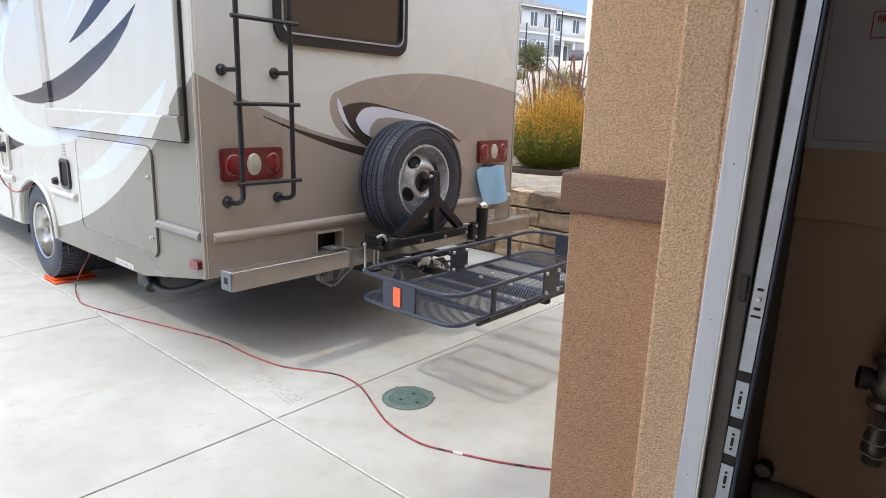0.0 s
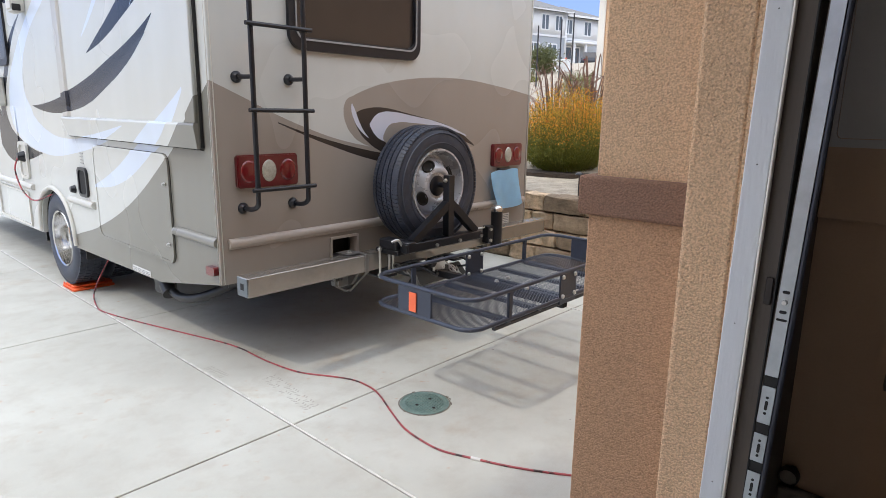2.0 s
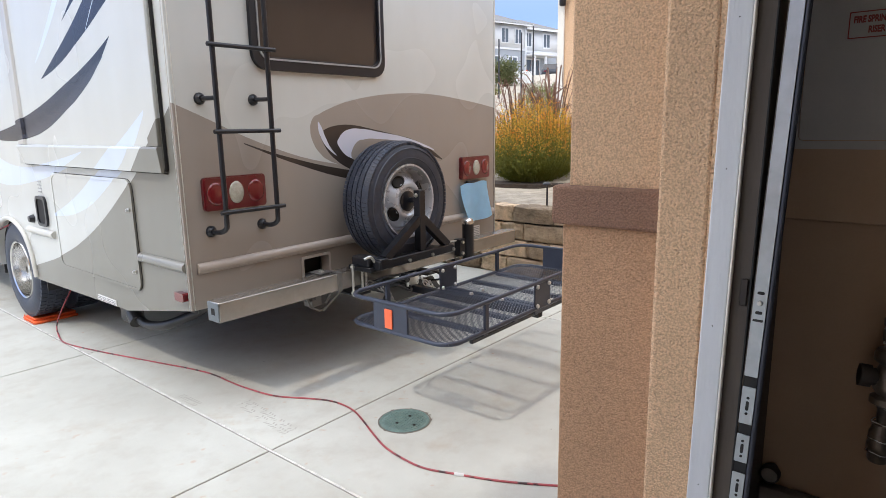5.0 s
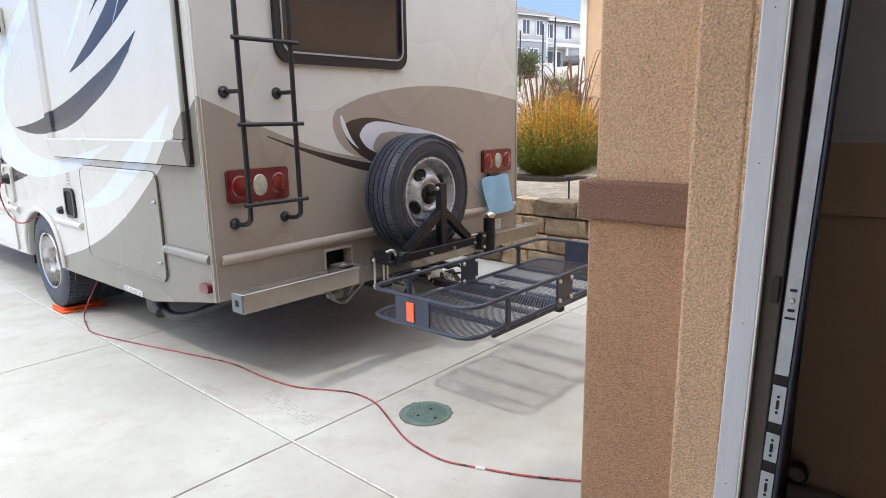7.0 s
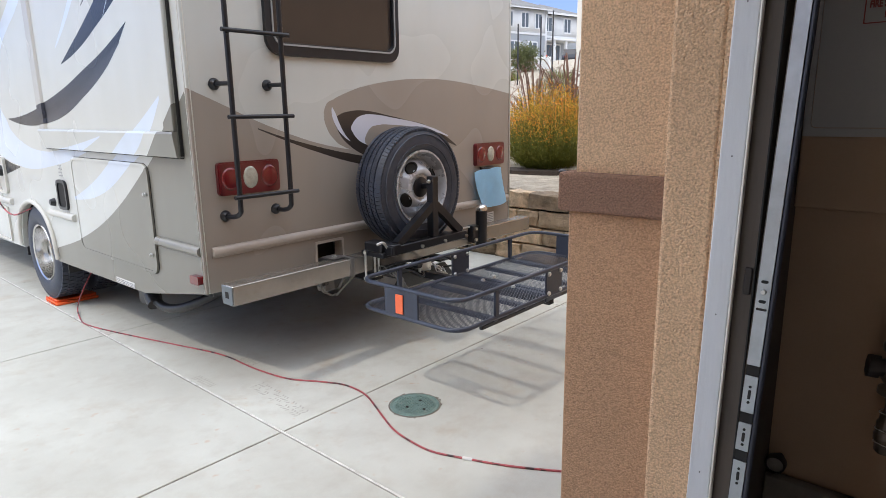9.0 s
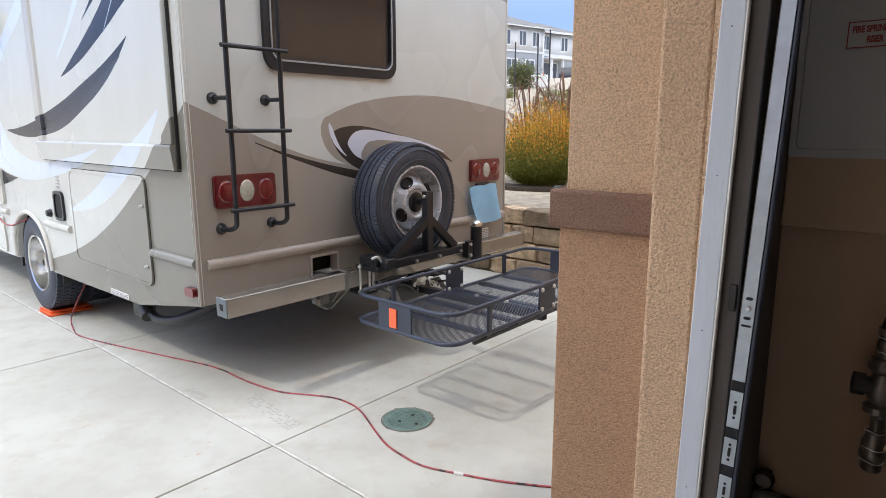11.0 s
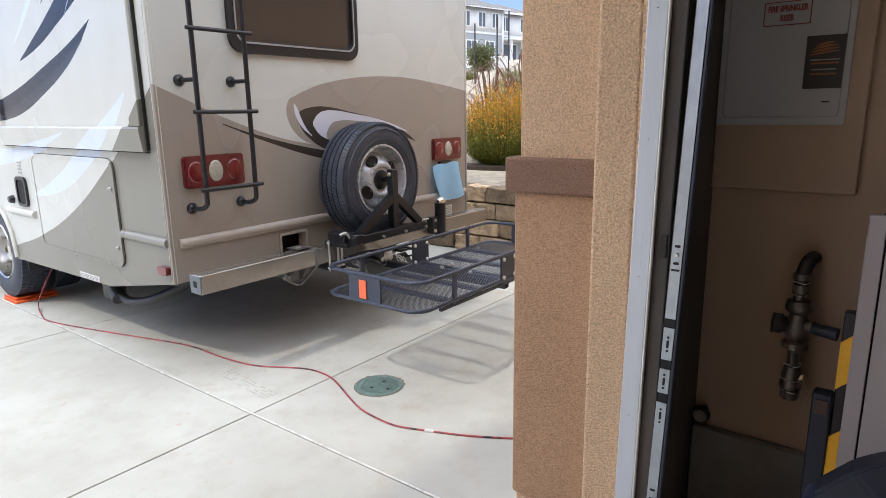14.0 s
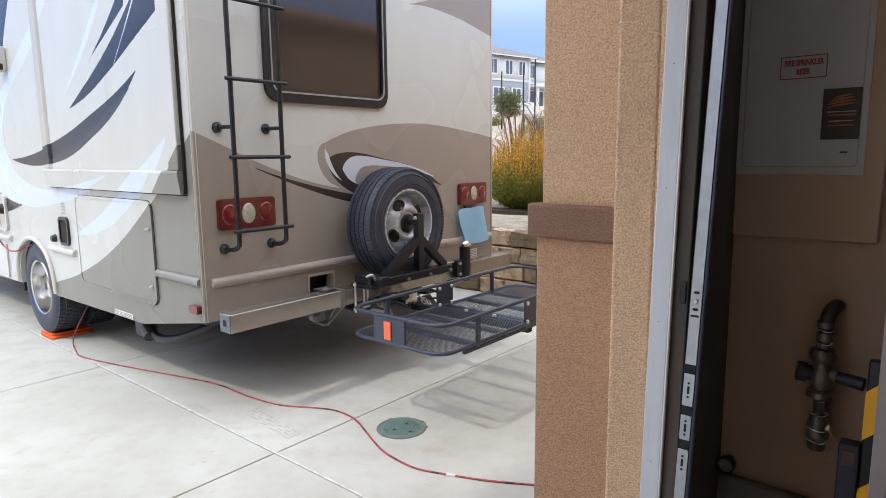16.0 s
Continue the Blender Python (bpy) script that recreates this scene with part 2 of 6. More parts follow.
WHITE, GREIGE, INK, FROST, BROWN = (0.59, 0.605, 0.58), (0.205, 0.198, 0.171), ((0.006, 0.007, 0.012), (0.020, 0.023, 0.036)), (0.62, 0.70, 0.82), (0.325, 0.287, 0.254)
SIDE_LAYERS = [
    (GREIGE, "up", [(-0.1, 0.0), (2.2, 0.0)], [(-0.1, 1.6), (0.02, 1.515), (0.281, 1.298), (0.647, 1.046), (1.075, 0.812), (1.569, 0.624), (2.145, 0.475), (2.2, 0.46)]),
    (FROST, "up", [(0.97, 1.28), (1.5, 1.145), (1.956, 1.072), (2.4, 1.03), (2.67, 1.039), (3.0, 1.08), (3.227, 1.141), (3.37, 1.25)], [(0.97, 1.285), (1.633, 1.2), (2.105, 1.166), (2.52, 1.214), (2.796, 1.32), (2.9, 1.40), (3.2, 1.42), (3.37, 1.35)]),
    (FROST, "across", [(1.2, 2.9), (1.312, 2.80), (1.483, 2.951), (1.708, 2.907), (1.925, 2.643), (2.105, 2.239), (2.6, 1.4)], [(1.2, 3.3), (1.312, 3.39), (1.555, 3.345), (1.795, 3.072), (2.006, 2.715), (2.138, 2.45), (2.6, 1.5)]),
    (INK, "up", [(2.68, 1.03), (3.0, 0.969), (3.3, 0.93), (3.6, 0.95), (3.8, 1.05)], [(2.68, 1.035), (3.0, 1.07), (3.3, 1.15), (3.6, 1.3), (3.8, 1.40)]),
    (INK, "across", [(1.2, 3.42), (1.381, 3.52), (1.7, 3.3), (1.9, 3.1), (2.05, 2.85)], [(1.2, 3.6), (1.381, 3.66), (1.7, 3.42), (1.9, 3.2), (2.05, 2.88)]),
    (INK, "across", [(2.06, 2.88), (2.12, 2.80), (2.3, 2.68), (2.7, 2.35)], [(2.06, 2.92), (2.12, 3.05), (2.3, 3.8), (2.7, 4.4)]),
    (INK, "up", [(0.519, 1.848), (0.691, 1.72), (0.885, 1.617), (1.197, 1.502), (1.546, 1.400), (1.793, 1.362), (2.195, 1.338), (2.486, 1.345), (2.788, 1.384)], [(0.519, 1.853), (0.798, 1.752), (1.16, 1.651), (1.539, 1.554), (2.016, 1.466), (2.463, 1.406), (2.788, 1.388)]),
    (((0.042, 0.047, 0.066), (0.008, 0.009, 0.015)), "up", [(0.62, 1.762), (0.691, 1.72), (0.885, 1.617), (1.197, 1.502), (1.546, 1.400), (1.94, 1.356)], [(0.62, 1.768), (0.937, 1.654), (1.181, 1.570), (1.563, 1.471), (1.94, 1.372)]),
    (INK, "up", [(0.25, 2.12), (0.555, 1.997), (0.762, 1.912), (0.888, 1.866), (1.162, 1.772), (1.478, 1.702)], [(0.25, 2.42), (0.55, 2.20), (0.822, 2.026), (1.067, 1.897), (1.292, 1.793), (1.478, 1.707)]),
    (FROST, "up", [(0.40, 2.30), (0.60, 2.088), (0.69, 2.000), (0.785, 1.905)], [(0.40, 2.33), (0.60, 2.100), (0.69, 2.008), (0.785, 1.909)]),
    (INK, "up", [(0.60, 2.20), (0.85, 2.085), (1.07, 1.985)], [(0.60, 2.32), (0.85, 2.13), (1.07, 1.990)]),
    (FROST, "up", [(0.9, 2.27), (1.02, 2.16), (1.332, 1.92), (1.54, 1.80)], [(0.9, 2.33), (1.007, 2.24), (1.332, 1.965), (1.54, 1.806)]),
    (FROST, "up", [(0.25, 1.47), (0.42, 1.29), (0.68, 1.145), (1.1, 0.955), (1.6, 0.873)], [(0.25, 1.488), (0.5, 1.36), (0.88, 1.185), (1.2, 1.03), (1.6, 0.889)]),
]
REAR_LAYERS = [
    (BROWN, "up", [(-0.05, 0.0), (0.96, 0.0)], [(-0.05, 1.53), (0.006, 1.508), (0.152, 1.446), (0.333, 1.365), (0.534, 1.29), (0.719, 1.233), (0.96, 1.184)]),
    (BROWN, "up", [(0.77, 1.36), (0.779, 1.328), (0.838, 1.244), (0.90, 1.205), (0.96, 1.184), (1.05, 1.16)], [(0.77, 1.40), (0.785, 1.435), (0.84, 1.468), (0.92, 1.50), (1.05, 1.54)]),
    (BROWN, "up", [(0.96, 0.0), (2.6, 0.0)], [(0.96, 1.512), (1.05, 1.538), (1.278, 1.578), (1.528, 1.599), (1.803, 1.6), (2.111, 1.575), (2.537, 1.521), (2.6, 1.51)]),
    (((0.04, 0.032, 0.028), (0.07, 0.055, 0.045)), "up", [(0.348, 1.318), (0.68, 1.195), (1.007, 1.10), (1.3, 1.05)], [(0.348, 1.324), (0.605, 1.243), (1.051, 1.143), (1.3, 1.11)]),
    ((0.045, 0.036, 0.032), "up", [(0.838, 1.345), (0.88, 1.27), (0.95, 1.205), (1.05, 1.15), (1.2, 1.10), (1.5, 1.08)], [(0.838, 1.36), (0.88, 1.385), (0.95, 1.402), (1.051, 1.407), (1.282, 1.372), (1.5, 1.33)]),
    ((0.045, 0.036, 0.032), "up", [(1.45, 1.25), (1.591, 1.25), (1.75, 1.21), (1.909, 1.16)], [(1.45, 1.34), (1.591, 1.312), (1.75, 1.255), (1.909, 1.166)]),
    ((0.62, 0.64, 0.74), "up", [(0.962, 1.30), (1.0, 1.25), (1.06, 1.215), (1.13, 1.20), (1.3, 1.25), (1.591, 1.275), (1.822, 1.228)], [(0.962, 1.315), (1.0, 1.358), (1.06, 1.381), (1.15, 1.382), (1.282, 1.364), (1.591, 1.31), (1.822, 1.236)]),
    (BROWN, "up", [(1.065, 1.22), (1.1, 1.19), (1.2, 1.12), (1.5, 1.1)], [(1.065, 1.245), (1.1, 1.295), (1.18, 1.32), (1.3, 1.318), (1.5, 1.30)]),
    ((0.62, 0.64, 0.74), "across", [(1.235, 0.945), (1.28, 0.885), (1.34, 0.842), (1.40, 0.825), (1.425, 0.828)], [(1.235, 0.952), (1.28, 0.91), (1.34, 0.875), (1.40, 0.848), (1.425, 0.831)]),
    (BROWN, "up", [(1.60, 2.385), (1.8, 2.40), (2.54, 2.3)], [(1.60, 2.39), (1.8, 2.45), (2.54, 2.75)]),
]
M_SIDE = coach_paint("side_paint", WHITE, 1, SIDE_LAYERS)
M_SLIDE_FRAME = coach_paint("slide_frame_paint", (0.50, 0.49, 0.455), 1, SIDE_LAYERS[6:8])
M_REAR = coach_paint("rear_paint", WHITE, 0, REAR_LAYERS)
M_RAIL_REAR = mat("rear_rail_paint", (0.42, 0.37, 0.325), 0.3, 0.0, 0.12, bump=0.05)
M_RAIL_SIDE = mat("side_rail_paint", (0.23, 0.222, 0.195), 0.3, 0.0, 0.12, bump=0.05)
M_FRAME = mat("slide_frame", (0.56, 0.55, 0.50), 0.38, 0.0, 0.1, bump=0.05)
M_STRUT = mat("weathered_strut", (0.17, 0.165, 0.16), 0.4, 0.4, 0.3, 8, 60, 0.2)
M_BUMPER = mat("bumper_steel", (0.34, 0.32, 0.295), 0.22, 0.7, 0.2, 4, 40, 0.1, dirt=((0.16, 0.12, 0.09), 0.3))
M_BLACK = mat("black_powder_coat", (0.010, 0.011, 0.015), 0.32, 0.0, 0.3, 9, 220, 0.2, 0.001)
M_BASKET = mat("basket_coating", (0.042, 0.051, 0.078), 0.36, 0.1, 0.3, 8, 260, 0.2, 0.001)
M_RUBBER = mat("tyre_rubber", (0.034, 0.042, 0.064), 0.50, 0.0, 0.5, 14, 120, 0.35, 0.002, dirt=((0.10, 0.095, 0.085), 0.35))
M_STEEL = mat("wheel_silver", (0.50, 0.53, 0.58), 0.28, 0.35, 0.14, 12, 90, 0.1, 0.001, dirt=((0.30, 0.30, 0.30), 0.10))
M_CHROME = mat("polished_chrome", (0.62, 0.61, 0.59), 0.16, 0.95, 0.1, 8, 60, 0.05)
M_ZINC = mat("zinc_bolt", (0.62, 0.62, 0.6), 0.3, 0.9, 0.2, 20, 90, 0.1)
M_CAP = mat("grey_cap", (0.15, 0.17, 0.19), 0.35, 0.4, 0.2, 10, 90, 0.1)
# near-black of rubber seals; in holes, slots and recesses it paints their shade
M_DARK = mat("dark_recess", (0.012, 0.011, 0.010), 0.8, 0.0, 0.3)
M_UNDER = mat("underbody", (0.026, 0.026, 0.028), 0.36, 0.0, 0.5, 5, 60, 0.4)
M_CONCRETE_DARK = mat("footing_concrete", (0.19, 0.165, 0.138), 0.9, 0.0, 0.4, 6, 70, 0.5, 0.004)
M_GARAGE = mat("garage_bounce_white", (0.70, 0.66, 0.61), 0.85, 0.0, 0.1, 2.5, 120, 0.2, 0.002)
M_GARAGE_FLOOR = mat("garage_floor", (0.50, 0.475, 0.445), 0.8, 0.0, 0.3, 2.5, 90, 0.3, 0.002)
M_WOOD_WHITE = mat("painted_wood", (0.62, 0.625, 0.63), 0.55, 0.0, 0.12, 3, 55, 0.35, 0.004, stretch=(4, 4, 0.25))
M_LIP = mat("cream_lip", (0.70, 0.65, 0.57), 0.6, 0.0, 0.1, 4, 60, 0.2)
# brown of the jamb; on the inner wall face it stands for shade
M_JAMB_AND_SHADE = mat("jamb_wood_and_shade", (0.080, 0.064, 0.050), 0.8, 0.0, 0.4, 6, 50, 0.3, 0.003, stretch=(3, 3, 0.3))
M_GALV = mat("galvanised_steel", (0.45, 0.48, 0.50), 0.4, 0.7, 0.25, 14, 80, 0.1, 0.001)
M_DRYWALL = mat("painted_drywall", (0.42, 0.285, 0.19), 0.85, 0.0, 0.12, 2.5, 120, 0.25, 0.002)
M_PANEL = mat("panel_enamel", (0.43, 0.41, 0.39), 0.55, 0.0, 0.1, 3, 100, 0.1)
M_BRASS = mat("tarnished_bronze", (0.17, 0.137, 0.108), 0.34, 0.6, 0.5, 22, 140, 0.3, 0.002, dirt=((0.3, 0.28, 0.25), 0.35))
M_IRON = mat("black_iron", (0.035, 0.028, 0.024), 0.5, 0.4, 0.4, 20, 140, 0.3, 0.002)
M_RED = mat("red_lens", (0.15, 0.007, 0.010), 0.14, 0.0, 0.15, 20, 90, 0.08, coat=0.6)
M_REDDARK = mat("red_housing", (0.120, 0.008, 0.012), 0.3, 0.0, 0.2, 10, 90, 0.08, coat=0.5)
M_CLEAR = mat("reversing_lens", (0.40, 0.39, 0.33), 0.12, 0.0, 0.35, 60, 200, 0.4, 0.002, coat=0.6)
M_ORANGE = mat("orange_plastic", (0.85, 0.13, 0.03), 0.5, 0.0, 0.15, 8, 90, 0.15)
M_REFLECT = mat("orange_reflector", (0.88, 0.16, 0.06), 0.35, 0.0, 0.1, 30, 300, 0.3, 0.001)
M_TOWEL = mat("blue_cloth", (0.50, 0.78, 0.98), 0.85, 0.0, 0.12, 9, 260, 0.5, 0.001)
M_HOSE = mat("red_hose", (0.40, 0.075, 0.085), 0.45, 0.0, 0.5, 5, 90, 0.2, dirt=((0.03, 0.02, 0.02), 0.95, 0.52, 0.58))
M_WHITEPAPER = mat("white_label", (0.7, 0.69, 0.67), 0.6, 0.0, 0.08)
M_GREYPRINT = mat("grey_print", (0.30, 0.30, 0.30), 0.6, 0.0, 0.1)
M_SIGNRED = mat("sign_red", (0.24, 0.03, 0.025), 0.5, 0.0, 0.1)
M_STICKER = mat("sticker_black", (0.015, 0.012, 0.012), 0.4, 0.0, 0.1)
M_STICKORANGE = mat("sticker_orange", (0.26, 0.085, 0.02), 0.4, 0.0, 0.15)
M_YELLOW = mat("hazard_yellow", (0.90, 0.44, 0.02), 0.5, 0.0, 0.15)
M_GREYBOARD = mat("grey_board", (0.40, 0.335, 0.31), 0.6, 0.0, 0.1, 3, 60, 0.15)
M_LEVER = mat("worn_brass", (0.55, 0.43, 0.26), 0.3, 0.8, 0.2, 20, 90, 0.1)
M_RUST = mat("rusty_steel", (0.085, 0.048, 0.034), 0.8, 0.1, 0.6, 30, 140, 0.4)
M_COVER = mat("green_cover", (0.15, 0.225, 0.205), 0.75, 0.0, 0.35, 16, 160, 0.5, 0.003, dirt=((0.3, 0.29, 0.25), 0.45))
M_POLE = mat("dark_pole", (0.03, 0.03, 0.035), 0.6)


def stucco(name, col):
    """Sand-float stucco: rounded grains with dark pits between them."""
    m, t, b = nodes_of(name)
    grain, fine = noise_node(t, 205.0, 2, 0.5), noise_node(t, 520.0, 2, 0.6)
    pits = noise_node(t, 185.0, 1, 0.4)
    height = calc(t, "ADD", grain, calc(t, "MULTIPLY", fine, 0.25))
    height = calc(t, "SUBTRACT", height, calc(t, "MULTIPLY", ramp(t, pits, 0.58, 0.74), 0.30))
    tone = calc(t, "ADD", calc(t, "MULTIPLY", ramp(t, noise_node(t, 2.0, 5, 0.6), 0.3, 0.7), 0.12), calc(t, "MULTIPLY", ramp(t, grain, 0.36, 0.62), 0.30))
    tone = calc(t, "SUBTRACT", calc(t, "ADD", tone, 0.70), calc(t, "MULTIPLY", ramp(t, pits, 0.58, 0.74), 0.20))
    c = blend(t, 1.0, col, tone, "MULTIPLY")
    link(t, c, b.inputs["Base Color"])
    b.inputs["Roughness"].default_value = 0.92
    bump_on(t, b, height, 1.0, 0.0052)
    return m


M_STUCCO = stucco("tan_stucco", (0.74, 0.485, 0.290))
M_STUCCO_LOW = stucco("brown_stucco", (0.535, 0.312, 0.176))
M_STUCCO_BAND = stucco("dark_brown_stucco", (0.29, 0.160, 0.104))
M_CREAM = mat("cream_trim", (0.74, 0.70, 0.60), 0.7, 0.0, 0.08, 2, 60, 0.1)


def concrete():
    m, t, b = nodes_of("driveway_concrete")
    big, mid, fine = noise_node(t, 0.9, 6, 0.62), noise_node(t, 5.5, 6, 0.65), noise_node(t, 190.0, 3, 0.7)
    broom = noise_node(t, 60.0, 3, 0.6, (0.25, 4, 1))
    c = blend(t, ramp(t, big, 0.36, 0.64), (0.478, 0.470, 0.418), (0.585, 0.585, 0.530))
    c = blend(t, calc(t, "MULTIPLY", ramp(t, mid, 0.48, 0.72), 0.42), c, (0.40, 0.36, 0.30))
    rust = noise_node(t, 2.3, 7, 0.7)
    c = blend(t, calc(t, "MULTIPLY", ramp(t, rust, 0.57, 0.72), 0.40), c, (0.42, 0.31, 0.20))
    fleck = calc(t, "MULTIPLY", ramp(t, noise_node(t, 17.0, 3, 0.5), 0.66, 0.72), ramp(t, noise_node(t, 0.8, 2), 0.45, 0.60))
    c = blend(t, calc(t, "MULTIPLY", fleck, 0.45), c, (0.50, 0.30, 0.17))
    spots = t.nodes.new("ShaderNodeTexVoronoi")
    spots.inputs["Scale"].default_value = 3.2
    link(t, where(t), spots.inputs["Vector"])
    c = blend(t, calc(t, "MULTIPLY", calc(t, "LESS_THAN", spots.outputs["Distance"], 0.022), 0.55), c, (0.12, 0.10, 0.085))
    info = t.nodes.new("ShaderNodeObjectInfo")
    tone = calc(t, "ADD", calc(t, "MULTIPLY", fine, 0.22), calc(t, "ADD", calc(t, "MULTIPLY", info.outputs["Random"], 0.07), 0.85))
    c = blend(t, 1.0, c, tone, "MULTIPLY")
    link(t, c, b.inputs["Base Color"])
    b.inputs["Roughness"].default_value = 0.88
    bump_on(t, b, calc(t, "ADD", calc(t, "MULTIPLY", fine, 0.6), broom), 0.35, 0.0015)
    return m


M_CONCRETE = concrete()
M_JOINT = mat("joint_dirt", (0.17, 0.145, 0.12), 0.95, 0.0, 0.5, 9, 40, 0.3)
M_CAULK = mat("joint_caulk", (0.70, 0.69, 0.65), 0.8, 0.0, 0.4, 16, 60, 0.5, dirt=((0.06, 0.05, 0.045), 0.9))
M_GRAVEL = mat("bed_gravel", (0.42, 0.365, 0.285), 0.95, 0.0, 0.6, 7, 38, 1.0, 0.03, dirt=((0.22, 0.17, 0.12), 0.5))
M_MULCH_AND_SHADE = mat("mulch_and_shade", (0.055, 0.040, 0.030), 0.95, 0.0, 0.7, 14, 45, 1.0, 0.03)
M_BLOCK = mat("wall_block", (0.50, 0.375, 0.25), 0.92, 0.0, 0.6, 11, 45, 1.0, 0.02, random_by=0.5, dirt=((0.15, 0.10, 0.075), 0.55))


def tinted_glass():
    m, t, b = nodes_of("tinted_glass")
    c = blend(t, noise_node(t, 2.0, 3), (0.030, 0.024, 0.021), (0.045, 0.036, 0.031))
    link(t, c, b.inputs["Base Color"])
    b.inputs["Roughness"].default_value = 0.06
    b.inputs["Specular IOR Level"].default_value = 0.75
    return m


M_GLASS = tinted_glass()


def leaf(name, a, b_, c_, scale=3.0):
    m, t, b = nodes_of(name)
    g = t.nodes.new("ShaderNodeNewGeometry")
    s = t.nodes.new("ShaderNodeSeparateXYZ")
    link(t, g.outputs["Position"], s.inputs[0])
    col = blend(t, ramp(t, g.outputs["Random Per Island"], 0.0, 1.0), a, b_)
    col = blend(t, ramp(t, noise_node(t, scale, 3), 0.42, 0.62), col, c_)
    link(t, col, b.inputs["Base Color"])
    b.inputs["Roughness"].default_value = 0.6
    tr = t.nodes.new("ShaderNodeBsdfTranslucent")
    link(t, col, tr.inputs["Color"])
    mix = t.nodes.new("ShaderNodeMixShader")
    mix.inputs[0].default_value = 0.48
    link(t, b.outputs[0], mix.inputs[1])
    link(t, tr.outputs[0], mix.inputs[2])
    link(t, mix.outputs[0], t.nodes["Material Output"].inputs["Surface"])
    return m


M_LEAF_GREEN = leaf("green_leaf", (0.08, 0.12, 0.02), (0.32, 0.30, 0.05), (0.18, 0.18, 0.03), 9)
M_LEAF_ORANGE = leaf("orange_leaf", (0.74, 0.21, 0.04), (0.86, 0.46, 0.06), (0.58, 0.40, 0.05), 9)
M_FLAX = leaf("flax_leaf", (0.18, 0.095, 0.075), (0.52, 0.38, 0.25), (0.32, 0.20, 0.15), 3)
M_LEAF_DARK = leaf("dark_leaf", (0.08, 0.10, 0.03), (0.22, 0.22, 0.09), (0.12, 0.13, 0.05), 2)
M_TWIG = mat("twig", (0.12, 0.08, 0.05), 0.85)
M_SIDING = mat("white_siding", (0.72, 0.72, 0.71), 0.8, 0.0, 0.06, 1)
M_SIDING_GREY = mat("grey_siding", (0.36, 0.38, 0.40), 0.8, 0.0, 0.08, 1)
M_ROOF = mat("roof_tile", (0.17, 0.165, 0.16), 0.9, 0.0, 0.3, 2, 9, 0.6, 0.03)
M_PANE = mat("far_pane", (0.13, 0.15, 0.17), 0.12, 0.0, 0.1)
M_PLASTIC = mat("dark_plastic", (0.018, 0.020, 0.030), 0.5, 0.0, 0.3, 10, 150, 0.2)
M_NAVY = mat("navy_plastic", (0.030, 0.038, 0.075), 0.45, 0.0, 0.3, 10, 150, 0.2)


def clear_film():
    m, t, b = nodes_of("clear_film")
    link(t, blend(t, noise_node(t, 30.0, 4), (0.62, 0.58, 0.52), (0.78, 0.75, 0.70)), b.inputs["Base Color"])
    b.inputs["Roughness"].default_value, b.inputs["Transmission Weight"].default_value, b.inputs["IOR"].default_value = 0.18, 0.55, 1.12
    bump_on(t, b, noise_node(t, 70.0, 4, 0.6), 0.6, 0.006)
    return m


M_FILM = clear_film()
M_CARBODY = mat("car_paint", (0.035, 0.038, 0.045), 0.25, 0.2, 0.1, 4, 60, 0.05)
M_PLATE = mat("yellow_plate", (0.62, 0.42, 0.04), 0.55, 0.0, 0.25, 12)

# ---- ground and structure ----
rng = random.Random(7)


def ground_height(x, y):
    if x < 3.62:
        return -0.06
    rise = min(max((x - 5.0) / 46.0, 0.0), 1.0)
    return 0.645 + 4.6 * math.sin(math.pi / 2 * rise) + 0.012 * math.sin(3 * x + 2 * y)


bm = mesh()
xs = [-900, -200, -60, -20, -8, 0, 3.60, 3.63] + [3.8 + 0.4 * i for i in range(14)] + [10 + 2.5 * i for i in range(18)] + [60, 120, 300, 900]
ys = [-900, -200, -60, -20, -8] + [-6 + 0.6 * i for i in range(24)] + [9, 12, 16, 22, 30, 60, 200, 900]
# one dark disc for the mulch edge and the shadow beneath the shrub
grid = [[bm.verts.new((x, y, ground_height(x, y))) for y in ys] for x in xs]
for i in range(len(xs) - 1):
    for j in range(len(ys) - 1):
        bm.faces.new((grid[i][j], grid[i + 1][j], grid[i + 1][j + 1], grid[i][j + 1]))
solid("ground", bm, M_GRAVEL, "pale gravel and bare soil rising beyond the driveway", "ground", kind="structure")

# joint filler between the slabs, just under their faces
bm = mesh()
box(bm, -7.5, 3.52, -12.0, 13.5, -0.05, -0.004)
driveway = solid("driveway", bm, M_JOINT, "pale broom-finished concrete driveway with sawn joints", "driveway", kind="structure")

for x in (-4.8, -2.412, -0.012, 2.388):
    bm = mesh()
    box(bm, x - 0.0048, x + 0.0048, -2.4, 13.0, -0.003, 0.0012, 0.0006)
    part("joint_seal", bm, M_CAULK, driveway, "pale joint sealant")

bm = mesh()
prints = random.Random(3)
for x0, y0, y1, w in ((0.15, -0.50, -0.05, 0.09), (0.34, 0.20, 0.34, 0.07), (0.035, 0.12, 0.30, 0.05)):
    y = y0
    while y < y1:
        xx = x0 + (0.10 * (y - y0) if x0 == 0.15 else 0)
        for c in range(4):
            if prints.random() < 0.72:
                cx = xx + w * (c - 1.5) / 4
                q = Matrix.Rotation(radians(35 if c % 2 else -35), 3, "Z")
                box(bm, cx - 0.009, cx + 0.009, y - 0.0035, y + 0.0035, -0.0005, 0.0004, 0.0, q)
        y += 0.021
M_PRINT = mat("tyre_print", (0.42, 0.405, 0.355), 0.9, 0.0, 0.2, 9, 150, 0.2)
tagged(part("tyre_print", bm, M_PRINT, driveway), kind="stuff")

